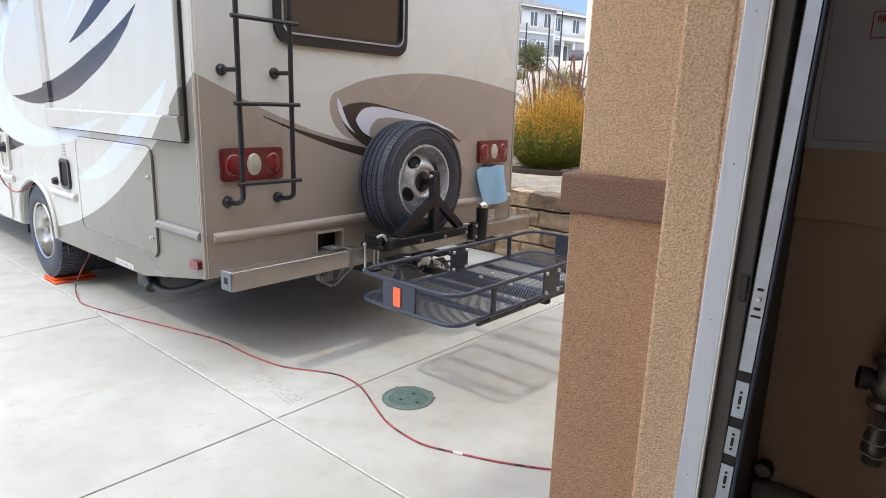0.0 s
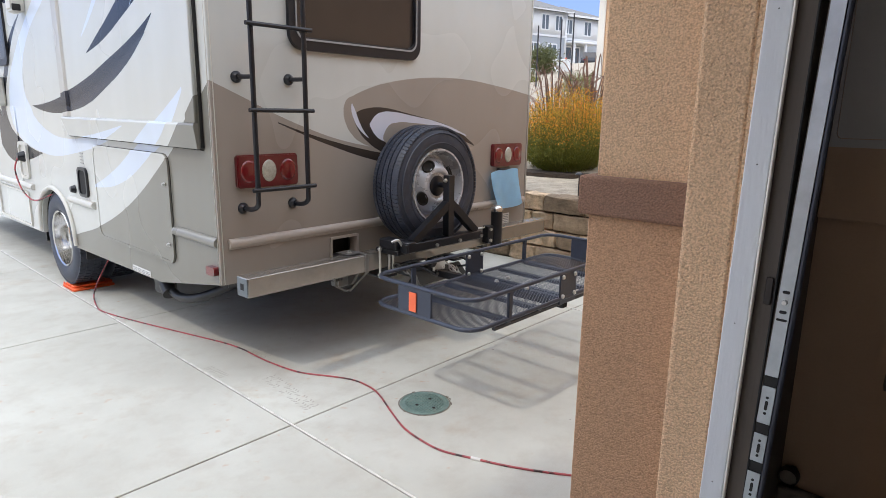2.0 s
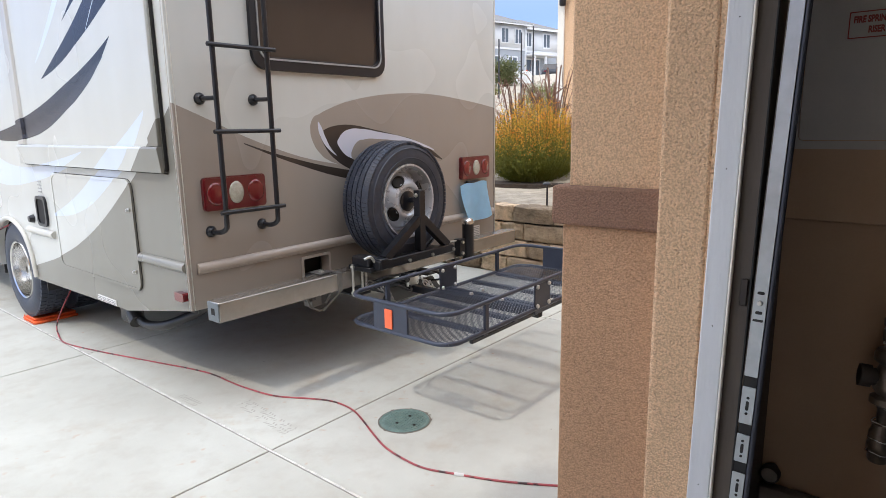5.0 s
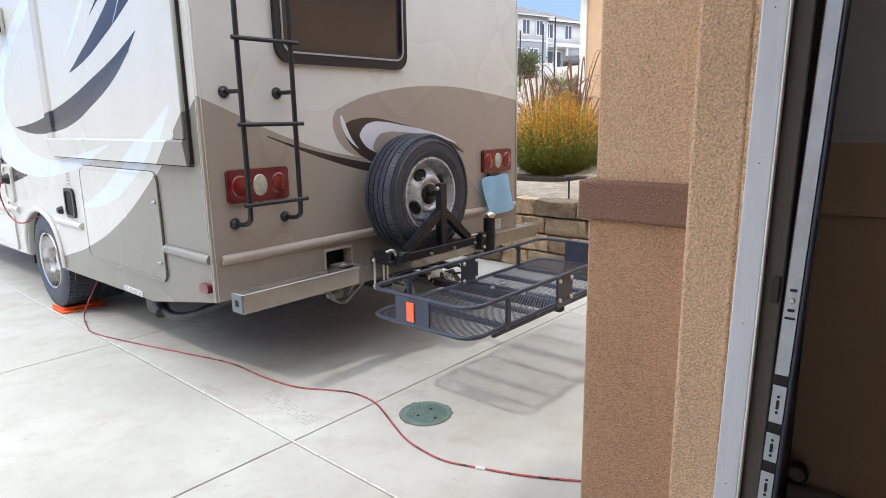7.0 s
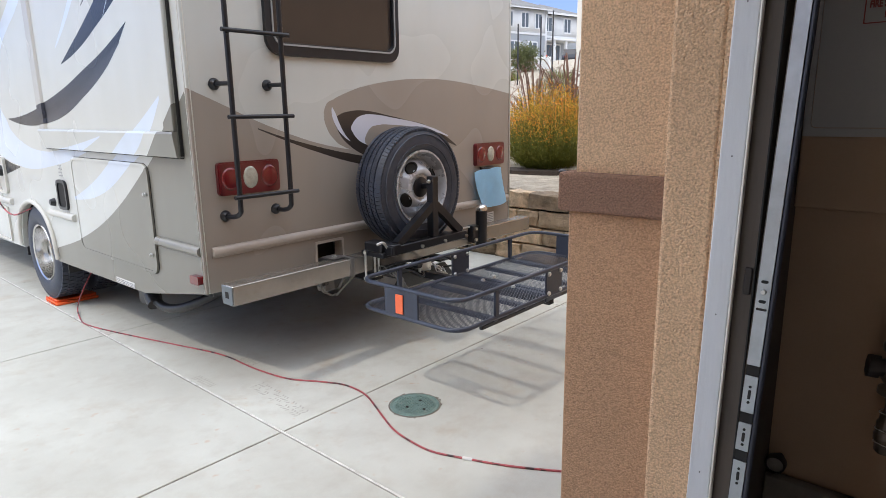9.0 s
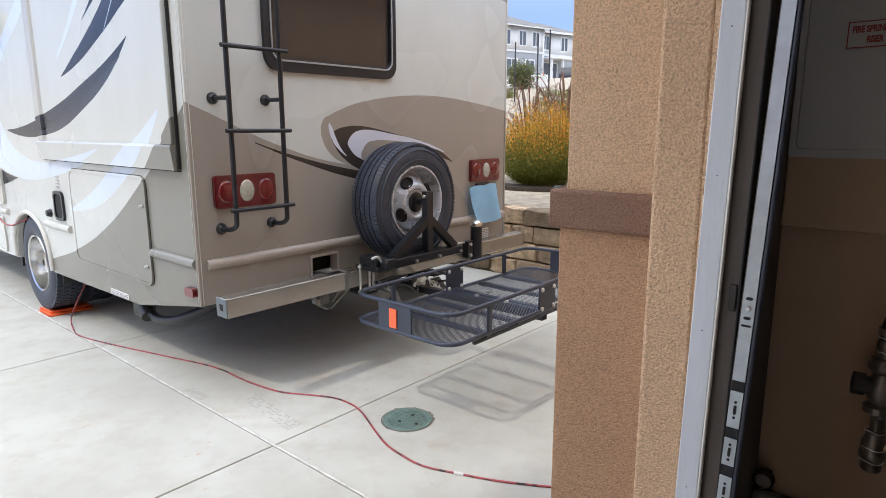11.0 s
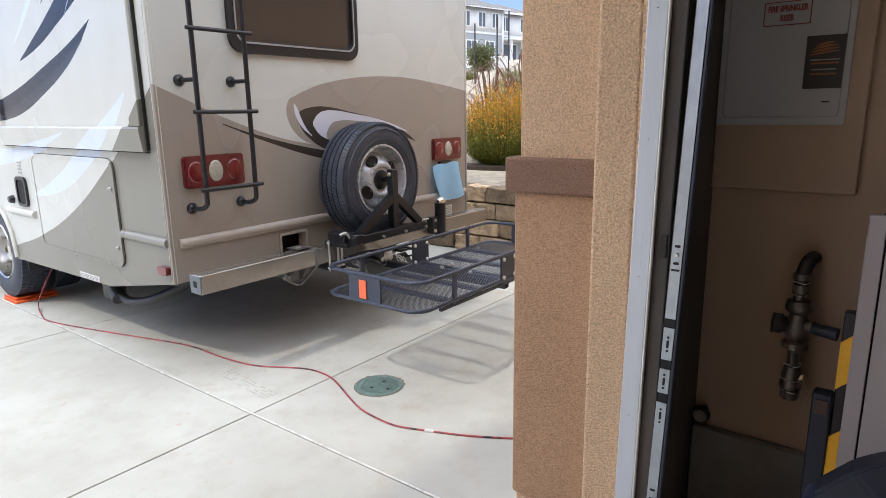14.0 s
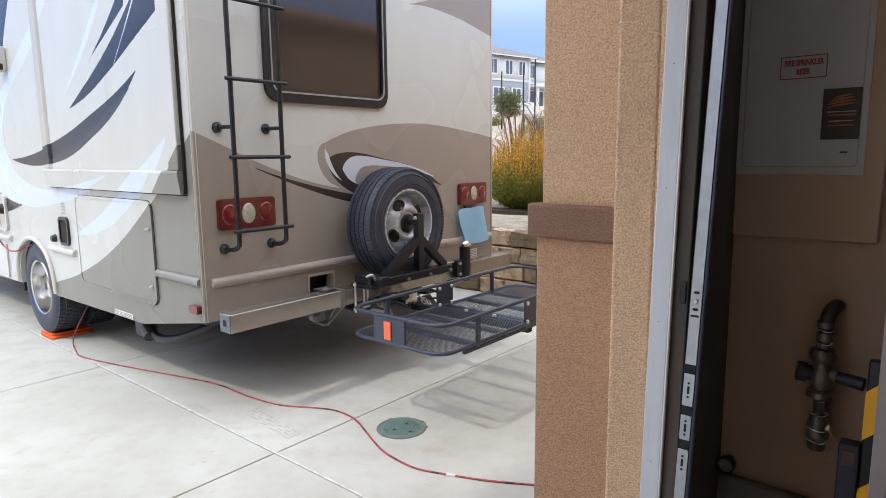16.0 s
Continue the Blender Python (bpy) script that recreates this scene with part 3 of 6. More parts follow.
# garage and house walls
WALL_X = 0.40
bm = mesh()
box(bm, -0.08, 0.60, -2.40, -2.03, 0.205, 1.150, 0.006)
pilaster = tagged(new("wall_pilaster", finish(bm, "wall_pilaster", M_STUCCO_LOW)), "brown stucco garage pilaster with a dark band", "wall", kind="structure")
bm = mesh()
box(bm, -0.072, 0.60, -2.40, -2.04, -0.03, 0.204, 0.006)
part("pilaster_base", bm, M_STUCCO, pilaster)
bm = mesh()
box(bm, -0.072, 0.60, -2.40, -2.042, 1.151, 2.45, 0.006)
part("pilaster_shaft", bm, M_STUCCO, pilaster)
bm = mesh()
box(bm, -0.098, 0.62, -2.40, -2.008, 1.147, 1.243, 0.008, seg=2)
part("pilaster_band", bm, M_STUCCO_BAND, pilaster)
bm = mesh()
box(bm, -0.150, 0.60, -2.400, -2.292, -0.03, 2.45, 0.010, seg=2)
box(bm, -0.150, -0.126, -2.434, -2.398, 0.0, 2.45)
part("wall_return", bm, M_STUCCO, pilaster)

bm = mesh()
box(bm, 0.601, 7.0, -2.40, -2.06, -0.03, 2.62)
solid("wall_front", bm, M_STUCCO, "tan stucco house front beside the garage", "wall", kind="structure")
# header and roof are unseen: set low for sky light, eave shades the pilaster
bm = mesh()
box(bm, -5.6, 0.60, -2.40, -2.05, 2.46, 2.62)
solid("wall_header", bm, M_STUCCO, "tan stucco wall over the garage opening", "wall", kind="structure")
bm = mesh()
box(bm, -5.69, 7.2, -8.8, -1.87, 2.625, 2.72)
solid("roof_garage", bm, M_STUCCO, "unseen garage roof, kept low for sky light, its eave shading the pilaster", "roof", kind="structure")
# added out of view, as tall as its shadow on the driveway needs
bm = mesh()
box(bm, -9.6, -5.70, -9.0, -0.98, -0.03, 8.2)
solid("wall_shadow_caster", bm, M_STUCCO, "unseen tall stucco block, added to shade the driveway", "wall", kind="structure")
bm = mesh()
box(bm, -5.6, -5.2, -2.45, -2.03, -0.03, 2.46)
solid("wall_left_jamb", bm, M_STUCCO, "tan stucco wall on the far side of the opening", "wall", kind="structure")
bm = mesh()
box(bm, WALL_X, WALL_X + 0.15, -8.6, -2.401, -0.03, 2.46)
solid("wall_garage_side", bm, M_DRYWALL, "tan painted garage side wall", "wall", kind="structure")
# unseen walls and ceiling, made pale so that they bounce light into the garage
bm = mesh()
box(bm, -5.6, WALL_X - 0.001, -8.6, -8.45, -0.03, 2.46)
solid("wall_garage_back", bm, M_GARAGE, "unseen garage back wall, pale to bounce light", "wall", kind="structure")
bm = mesh()
box(bm, -5.6, -5.45, -8.449, -2.451, -0.03, 2.46)
solid("wall_garage_left", bm, M_GARAGE, "unseen garage left wall, pale to bounce light", "wall", kind="structure")
bm = mesh()
box(bm, -5.6, 0.55, -8.6, -2.40, 2.461, 2.60)
solid("ceiling", bm, M_GARAGE, "unseen garage ceiling, pale to bounce light", "ceiling", kind="structure")
# inner face lies in deep shade, which is put into its dark colour
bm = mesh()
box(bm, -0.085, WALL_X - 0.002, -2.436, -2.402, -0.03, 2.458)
solid("wall_garage_inner", bm, M_JAMB_AND_SHADE, "inner face beside the garage opening, its shade put into dark brown", "wall", kind="structure")
bm = mesh()
box(bm, -5.45, WALL_X, -8.45, -2.42, -0.03, 0.003)
solid("floor", bm, M_GARAGE_FLOOR, "grey concrete garage floor", "floor", kind="structure")
# furred-out wall that carries the panel, and the footing below
bm = mesh()
box(bm, WALL_X - 0.028, WALL_X - 0.001, -2.80, -2.437, 1.135, 2.457, 0.004)
solid("wall_furring", bm, M_DRYWALL, "tan drywall stepped out round the riser panel", "wall", kind="structure")
bm = mesh()
box(bm, WALL_X - 0.035, WALL_X - 0.001, -8.4, -2.437, 0.004, 0.366, 0.006)
solid("footing", bm, M_CONCRETE_DARK, "grey concrete stem wall under the drywall", "footing", kind="structure")

# door frame at the opening
door_trim = thing("door_1", "white painted wood stop on a dark garage door jamb", "door frame", kind="structure")
bm = mesh()
box(bm, -0.168, -0.120, -2.447, -2.4005, 0.0, 2.455, 0.003)
part("stop_board", bm, M_WOOD_WHITE, door_trim, "white painted wood door stop")
bm = mesh()
box(bm, -0.171, -0.160, -2.4525, -2.4472, 0.0, 2.45, 0.002)
part("stop_lip", bm, M_LIP, door_trim, "cream edge of the stop")
bm = mesh()
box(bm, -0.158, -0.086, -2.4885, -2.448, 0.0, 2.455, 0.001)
part("jamb_board", bm, M_JAMB_AND_SHADE, door_trim, "dark stained wood jamb")
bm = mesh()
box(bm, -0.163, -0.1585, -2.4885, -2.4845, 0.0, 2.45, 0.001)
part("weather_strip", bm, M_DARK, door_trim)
bm = mesh()
box(bm, -0.164, -0.1585, -2.482, -2.468, 1.03, 1.085, 0.002)
part("latch_plate", bm, M_IRON, door_trim, "small dark iron plate")

for z in (0.62, 0.98, 1.30, 1.58, 1.86):
    bm = mesh()
    lathe(bm, [(0.0015, 0.0), (0.0014, 0.0005), (0, 0.0006)], pose(-0.1685, -2.424, z, 0, -90, 0), 8)
    part("nail_head", bm, M_IRON, door_trim)

# vertical track of the sectional door
track = thing("door_track", "galvanised steel garage door track with slotted holes", "door track")
gaps = [(0.865, 0.888), (0.761, 0.785), (0.674, 0.699)]
levels = [0.0] + [v for g in sorted(gaps) for v in g] + [2.6]
for lo, hi in zip(levels[0::2], levels[1::2]):
    bm = mesh()
    box(bm, -0.165, -0.1625, -2.5175, -2.4925, lo, hi, 0.0006)
    part("track_plate", bm, M_GALV, track)
bm = mesh()
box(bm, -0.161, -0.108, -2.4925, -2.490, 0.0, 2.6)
part("track_web", bm, M_JAMB_AND_SHADE, track)
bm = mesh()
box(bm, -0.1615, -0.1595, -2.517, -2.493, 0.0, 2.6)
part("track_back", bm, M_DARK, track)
bm = mesh()
tube(bm, [(-0.160, -2.523, 0.0), (-0.160, -2.523, 2.6)], 0.0055, 10)
part("track_roll", bm, M_PLASTIC, track)


def slot(z, h, w=0.005):
    bm = mesh()
    prism(bm, rounded(-2.505 - w / 2, -2.505 + w / 2, z - h / 2, z + h / 2, min(w, h) * 0.49, 4), -0.1665, -0.1648, "x")
    part("slot", bm, M_DARK, track)


for z in (0.825, 0.730, 0.640):
    slot(z, 0.020, 0.0055)
    slot(z + 0.017, 0.0055, 0.0055)
    slot(z - 0.017, 0.0055, 0.0055)
for z in (1.062, 1.022, 0.435, 0.41):
    slot(z, 0.006, 0.013)
slot(1.006, 0.0045, 0.019)
for z in (1.042, 0.388):
    bm = mesh()
    lathe(bm, [(0.0, 0.006), (0.004, 0.006), (0.0055, 0.003), (0.0055, 0.0)], pose(-0.165, -2.505, z, 0, -90, 0), 12)
    part("bolt", bm, M_ZINC, track)


def lean_back(root, rate, level):
    """The frame is a little out of plumb, and the track tilts back from it."""
    for ob in root.children:
        for v in ob.data.vertices:
            v.co.y -= rate * (v.co.z + root.location.z - level)


lean_back(door_trim, 0.016, 0.80)
lean_back(track, 0.034, 0.88)

# ---- motorhome ----
W = 2.54
LENGTH = 6.6
rv = thing("motorhome", "white and brown motorhome with swooping graphics, parked on the driveway", "motorhome", at=(W / 2, 3.0, 0))


def arch(yc, z0, r, n=12):
    return [(yc - r * math.cos(radians(180) * i / n), z0 + r * math.sin(radians(180) * i / n)) for i in range(n + 1)]


side = [(0.0, 0.53), (0.72, 0.405), (2.12, 0.385)]
side += [(2.52 - 0.385 * math.cos(math.pi * i / 14), 0.385 + 0.385 * math.sin(math.pi * i / 14) ** 0.85) for i in range(15)]
side += [(2.93, 0.385), (4.6, 0.36), (LENGTH, 0.36), (LENGTH, 3.0), (0.0, 3.0)]
for name, x0, x1 in (("side_wall", 0.0, 0.035), ("side_wall", W - 0.035, W)):
    bm = mesh()
    prism(bm, side, x0, x1, "x")
    part(name, bm, M_SIDE, rv, "white side wall with brown and charcoal swooshes")
# rear wall round its recess
HX0, HX1, HZ0, HZ1 = 0.665, 0.85, 0.548, 0.672
bm = mesh()
outer = [(0.0006, 0.53), (W - 0.0006, 0.53), (W - 0.0006, 3.0), (0.0006, 3.0)]
inner = [(HX0, HZ0), (HX1, HZ0), (HX1, HZ1), (HX0, HZ1)]
ring(bm, outer, inner, -0.003, -0.0004, "y")
box(bm, 0.036, 0.64, 0.0, 0.035, 0.53, 3.0)
box(bm, 0.88, W - 0.036, 0.0, 0.035, 0.53, 3.0)
part("rear_wall", bm, M_REAR, rv, "rear wall, white above a brown swoosh")
bm = mesh()
box(bm, 0.05, W - 0.05, 0.036, 0.05, 0.5, 0.53)
box(bm, 0.56, W - 0.036, 0.05, LENGTH, 0.50, 0.56)
box(bm, 0.036, 0.559, 0.05, 2.07, 0.50, 0.56)
box(bm, 0.036, 0.559, 2.985, LENGTH, 0.50, 0.56)
part("floor_pan", bm, M_UNDER, rv, "dark underbody")
bm = mesh()
box(bm, 0.036, W - 0.036, 0.036, LENGTH, 2.93, 2.999)
part("roof", bm, M_FRAME, rv)
bm = mesh()
box(bm, 0.036, W - 0.036, LENGTH - 0.03, LENGTH, 0.57, 2.92)
part("front_wall", bm, M_FRAME, rv)
bm = mesh()
box(bm, HX0 - 0.02, HX1 + 0.02, 0.10, 0.16, HZ0 - 0.02, HZ1 + 0.02)
part("recess_back", bm, M_DARK, rv)
bm = mesh()
ring(bm, rounded(HX0 - 0.010, HX1 + 0.010, HZ0 - 0.010, HZ1 + 0.012, 0.010), rounded(HX0 + 0.002, HX1 - 0.002, HZ0 + 0.002, HZ1 - 0.002, 0.008), -0.012, 0.06, "y")
part("recess_frame", bm, M_RAIL_REAR, rv)
for xx, out in ((0.0, -1), (W, 1)):
    bm = mesh()
    box(bm, xx - 0.010, xx + 0.010, -0.007, 0.012, 0.532, 3.0, 0.004, seg=2)
    moulding = part("corner_moulding", bm, M_REAR, rv)
    for y, x in ((-0.0085, xx - out * 0.006), (0.008, xx + out * 0.0108)):
        bm = mesh()
        tube(bm, [(x, y, 0.534), (x, y, 2.999)], 0.0024, 6)
        part("moulding_bead", bm, M_FRAME, moulding, "pale trim bead")
bm = mesh()
tube(bm, [(0.04, -0.004, 0.735), (2.52, -0.004, 0.735)], 0.024, 12)
tube(bm, [(0.04, -0.006, 0.712), (2.52, -0.006, 0.712)], 0.007, 8)
part("rear_rub_rail", bm, M_RAIL_REAR, rv, "beige rub rail")
for y0, y1 in ((0.015, 0.475), (1.66, 2.13), (3.0, 4.2)):
    bm = mesh()
    tube(bm, [(-0.004, y0, 0.742), (-0.004, y1, 0.742)], 0.025, 12)
    part("side_rub_rail", bm, M_RAIL_SIDE if y0 < 1 else M_FRAME, rv)
bm = mesh()
tube(bm, smooth_path([(-0.006, 2.115, 0.40), (-0.008, 2.15, 0.58), (-0.008, 2.28, 0.72), (-0.008, 2.52, 0.785), (-0.008, 2.76, 0.72), (-0.008, 2.90, 0.58), (-0.006, 2.93, 0.40)], 5), 0.018, 8)
part("wheel_arch_lip", bm, M_FRAME, rv)
bm = mesh()
for y0, y1 in ((2.06, 2.075), (2.975, 2.99)):
    box(bm, 0.036, 0.75, y0, y1, 0.30, 0.82)
box(bm, 0.036, 0.75, 2.06, 2.99, 0.81, 0.83)
box(bm, 0.75, 0.77, 2.06, 2.99, 0.2, 0.83)
part("wheel_well", bm, M_UNDER, rv)

# slide-out room on the side
slide = part("slide_out", box(mesh(), -0.022, -0.001, 0.10, 2.0, 1.21, 2.85, 0.006), M_SIDE, rv, "closed slide-out room with a raised frame")
bm = mesh()
prism(bm, [(-0.036, 1.195), (-0.050, 1.306), (-0.046, 1.316), (-0.023, 1.318), (-0.023, 1.192)], 0.10, 2.0, "y")
part("bottom_frame", bm, M_SIDE, slide)
bm = mesh()
prism(bm, [(-0.036, 1.90), (-0.036, 1.995), (-0.023, 2.0), (-0.023, 1.885)], 1.319, 2.84, "z")
part("side_frame", bm, M_SLIDE_FRAME, slide, "beige side frame")
bm = mesh()
prism(bm, [(-0.036, 0.11), (-0.036, 0.205), (-0.023, 0.215), (-0.023, 0.10)], 1.319, 2.84, "z")
part("side_frame", bm, M_SIDE, slide)
bm = mesh()
box(bm, -0.018, -0.001, 0.0935, 0.0995, 1.20, 2.85, 0.002)
part("gasket", bm, M_DARK, slide, "black rubber gasket")
bm = mesh()
box(bm, -0.012, -0.001, 0.1, 2.0, 1.187, 1.1915, 0.001)
part("gasket", bm, M_DARK, slide, "black rubber gasket")

# storage compartment door
bm = mesh()
prism(bm, rounded(0.515, 1.578, 0.562, 1.132, 0.05), -0.010, -0.001, "x")
hatch = part("compartment_door", bm, M_SIDE, rv, "storage compartment door with rounded corners")
bm = mesh()
ring(bm, rounded(0.500, 1.593, 0.547, 1.147, 0.06), rounded(0.5165, 1.5765, 0.5635, 1.1305, 0.05), -0.0135, -0.001, "x")
part("door_rim", bm, M_SIDE, hatch)
bm = mesh()
ring(bm, rounded(0.4978, 1.5952, 0.5448, 1.1492, 0.062), rounded(0.500, 1.593, 0.547, 1.147, 0.06), -0.003, -0.001, "x")
part("seal", bm, M_DARK, hatch)
for z in (0.985, 0.655):
    bm = mesh()
    box(bm, -0.020, -0.010, 0.535, 0.560, z - 0.009, z + 0.009, 0.003)
    lathe(bm, [(0, 0.012), (0.006, 0.012), (0.008, 0.008), (0.008, 0)], pose(-0.016, 0.547, z, 0, -90, 0), 12)
    part("latch", bm, M_ZINC, hatch)

# water hatch, knob, shore-power inlet, markers and labels
bm = mesh()
ring(bm, rounded(1.745, 1.915, 0.785, 0.985, 0.04), rounded(1.765, 1.895, 0.805, 0.965, 0.03), -0.016, -0.001, "x")
inlet = part("service_hatch", bm, M_BLACK, rv, "black oval service hatch")
bm = mesh()
prism(bm, rounded(1.765, 1.895, 0.805, 0.965, 0.03), -0.008, -0.001, "x")
part("hatch_panel", bm, M_DARK, inlet)
bm = mesh()
lathe(bm, [(0, 0.03), (0.02, 0.03), (0.024, 0.02), (0.03, 0)], pose(-0.001, 2.03, 0.82, 0, -90, 0), 16)
part("vent_cap", bm, M_BLACK, rv)
bm = mesh()
ring(bm, rounded(3.05, 3.27, 0.80, 1.10, 0.05), rounded(3.075, 3.245, 0.825, 1.075, 0.04), -0.02, -0.001, "x")
power = part("power_inlet", bm, M_FRAME, rv, "cream shore-power inlet with the cord plugged in")
bm = mesh()
prism(bm, rounded(3.075, 3.245, 0.825, 1.075, 0.04), -0.008, -0.001, "x")
part("inlet_plate", bm, M_FRAME, power)
bm = mesh()
lathe(bm, [(0, 0.05), (0.03, 0.05), (0.035, 0.03), (0.045, 0)], pose(-0.008, 3.16, 0.98, 0, -90, 0), 16)
part("plug", bm, M_BLACK, power, "black plug")
bm = mesh()
prism(bm, rounded(3.28, 4.0, 0.70, 1.38, 0.04), -0.006, -0.001, "x")
part("entry_panel", bm, M_SIDE, rv)
bm = mesh()
ring(bm, rounded(3.16, 4.1, 0.40, 0.69, 0.03), rounded(3.175, 4.085, 0.415, 0.675, 0.025), -0.014, -0.001, "x")
part("lower_hatch_rim", bm, M_FRAME, rv)
cab_window = part("side_window", prism(mesh(), rounded(3.30, 4.3, 1.75, 2.5, 0.05), -0.006, -0.001, "x"), M_GLASS, rv, "dark tinted side window")
bm = mesh()
ring(bm, rounded(3.25, 4.35, 1.70, 2.55, 0.07), rounded(3.30, 4.3, 1.75, 2.5, 0.05), -0.018, -0.001, "x")
part("window_frame", bm, M_BLACK, cab_window)
bm = mesh()
prism(bm, [(-0.001, 2.05), (-0.060, 2.035), (-0.092, 2.06), (-0.090, 2.19), (-0.060, 2.225), (-0.001, 2.23)], 2.67, 2.80, "y")
bmesh.ops.bevel(bm, geom=bm.edges[:], offset=0.010, segments=2, affect="EDGES")
side_camera = part("side_camera", bm, M_FRAME, rv, "cream housing with a dark lens window")
bm = mesh()
prism(bm, rounded(-0.084, -0.030, 2.052, 2.098, 0.006, 3), 2.664, 2.672, "y")
part("lens_window", bm, M_DARK, side_camera, "dark lens window")
bm = mesh()
box(bm, -0.10, -0.001, 3.48, 3.68, 1.38, 1.62, 0.02, seg=2)
part("mirror_arm", bm, M_FRAME, rv)
bm = mesh()
prism(bm, rounded(0.028, 0.112, 0.574, 0.618, 0.012), -0.03, -0.001, "x")
part("side_marker", bm, M_RED, rv, "red side marker lamp")
bm = mesh()
box(bm, -0.004, -0.0005, 0.86, 1.11, 0.405, 0.440)
sticker = part("sticker", bm, M_WHITEPAPER, rv, "white sticker with grey lines of small print")
bm = mesh()
for i in range(3):
    for j in range(4):
        box(bm, -0.0065, -0.004, 0.873 + 0.06 * j, 0.92 + 0.06 * j, 0.409 + 0.010 * i, 0.413 + 0.010 * i)
part("print", bm, M_GREYPRINT, sticker)
bm = mesh()
for i in range(4):
    box(bm, -0.004, -0.0005, 1.80, 1.86, 1.01 + 0.022 * i, 1.016 + 0.022 * i)
part("decal_text", bm, M_GREYPRINT, rv)
bm = mesh()
box(bm, 2.235, 2.34, -0.006, -0.0032, 0.57, 0.645)
plate = part("sticker", bm, M_WHITEPAPER, rv, "white sticker with grey lines of small print")
bm = mesh()
for i in range(5):
    box(bm, 2.245, 2.33, -0.0085, -0.006, 0.578 + 0.013 * i, 0.583 + 0.013 * i)
part("print", bm, M_GREYPRINT, plate)

# rear window
bm = mesh()
prism(bm, rounded(0.47, 1.30, 1.750, 2.50, 0.05), -0.008, -0.0032, "y")
window = part("rear_window", bm, M_GLASS, rv, "dark tinted rear window in a black frame")
bm = mesh()
ring(bm, rounded(0.420, 1.348, 1.684, 2.56, 0.085), rounded(0.47, 1.30, 1.750, 2.50, 0.05), -0.028, -0.001, "y")
part("window_frame", bm, M_BLACK, window)
bm = mesh()
ring(bm, rounded(0.456, 1.314, 1.733, 2.52, 0.06), rounded(0.463, 1.307, 1.742, 2.51, 0.055), -0.034, -0.026, "y")
part("window_bead", bm, M_GREYPRINT, window)

# tail lamps
for x0 in (0.096, W - 0.096 - 0.346):
    bm = mesh()
    prism(bm, rounded(x0, x0 + 0.346, 1.005, 1.167, 0.018), -0.030, -0.001, "y")
    bmesh.ops.bevel(bm, geom=[e for e in bm.edges if all(abs(v.co.y + 0.03) < 1e-5 for v in e.verts)], offset=0.006, segments=2, affect="EDGES")
    lamp = part("tail_lamp", bm, M_REDDARK, rv, "red tail lamp cluster with a clear reversing lens")
    for k, (name, material) in enumerate((("red_lens", M_RED), ("reversing_lens", M_CLEAR), ("red_lens", M_RED))):
        bm = mesh()
        m = pose(x0 + 0.062 + 0.111 * k, -0.029, 1.086, 90, 0, 0) @ Matrix.Diagonal((0.98, 1.16, 1.0, 1.0) if k != 1 else (0.86, 1.16, 1.0, 1.0))
        lathe(bm, [(0.048, 0.0), (0.046, 0.005), (0.038, 0.009), (0.032, 0.008), (0.026, 0.011), (0.0, 0.014)], m, 28)
        part(name, bm, material, lamp)

# ladder
bm = mesh()
box(bm, 0.10, 0.105, -0.003, -0.001, 2.0, 2.01)
ladder = part("ladder", bm, M_BLACK, rv, "black tubular steel rear ladder")
for x in (0.146, 0.436):
    bm = mesh()
    tube(bm, smooth_path([(x - 0.016, -0.012, 0.905), (x - 0.008, -0.07, 0.905), (x, -0.112, 0.925), (x, -0.122, 0.98), (x, -0.122, 1.3), (x, -0.122, 2.0), (x, -0.122, 2.9)], 5), 0.0125, 12)
    part("rail", bm, M_BLACK, ladder)
    for z in (1.535, 2.45):
        bm = mesh()
        tube(bm, [(x - 0.02, -0.002, z), (x, -0.122, z)], 0.011, 10)
        part("standoff", bm, M_BLACK, ladder)
    for z in (0.905, 1.535, 2.45):
        bm = mesh()
        lathe(bm, [(0, 0.026), (0.015, 0.026), (0.021, 0.018), (0.028, 0.010), (0.028, 0.0)], pose(x - 0.018, -0.001, z, 90, 0, 0), 20)
        part("foot", bm, M_BLACK, ladder)
for z in (1.005, 1.382, 1.768, 2.15, 2.54):
    bm = mesh()
    tube(bm, [(0.112, -0.138, z), (0.472, -0.138, z)], 0.0105, 10)
    part("rung", bm, M_BLACK, ladder)

# bumper and what hangs under it
bm = mesh()
box(bm, 0.018, 2.535, -0.205, -0.108, 0.502, 0.600, 0.006, seg=2)
bumper = part("bumper", bm, M_BUMPER, rv, "beige square steel bumper")
bm = mesh()
box(bm, 0.0135, 0.0178, -0.203, -0.110, 0.504, 0.598, 0.002)
part("end_cap", bm, M_CAP, bumper, "blue-grey metal end cap")
bm = mesh()
box(bm, 0.0125, 0.0134, -0.172, -0.142, 0.537, 0.569)
part("end_hole", bm, M_DARK, bumper)
bm = mesh()
box(bm, 0.738, 0.768, -0.211, -0.102, 0.496, 0.606, 0.003)
part("clamp_band", bm, M_STRUT, bumper)
bm = mesh()
box(bm, 0.650, 0.74, -0.165, -0.065, 0.606, 0.610, 0.001)
tab = part("clamp_tab", bm, M_STRUT, bumper, "flat steel tab bolted on the bumper")
bm = mesh()
lathe(bm, [(0.016, 0.0), (0.016, 0.003), (0.010, 0.004), (0.010, 0.012), (0, 0.013)], pose(0.69, -0.13, 0.610), 8)
part("bolt", bm, M_ZINC, tab)
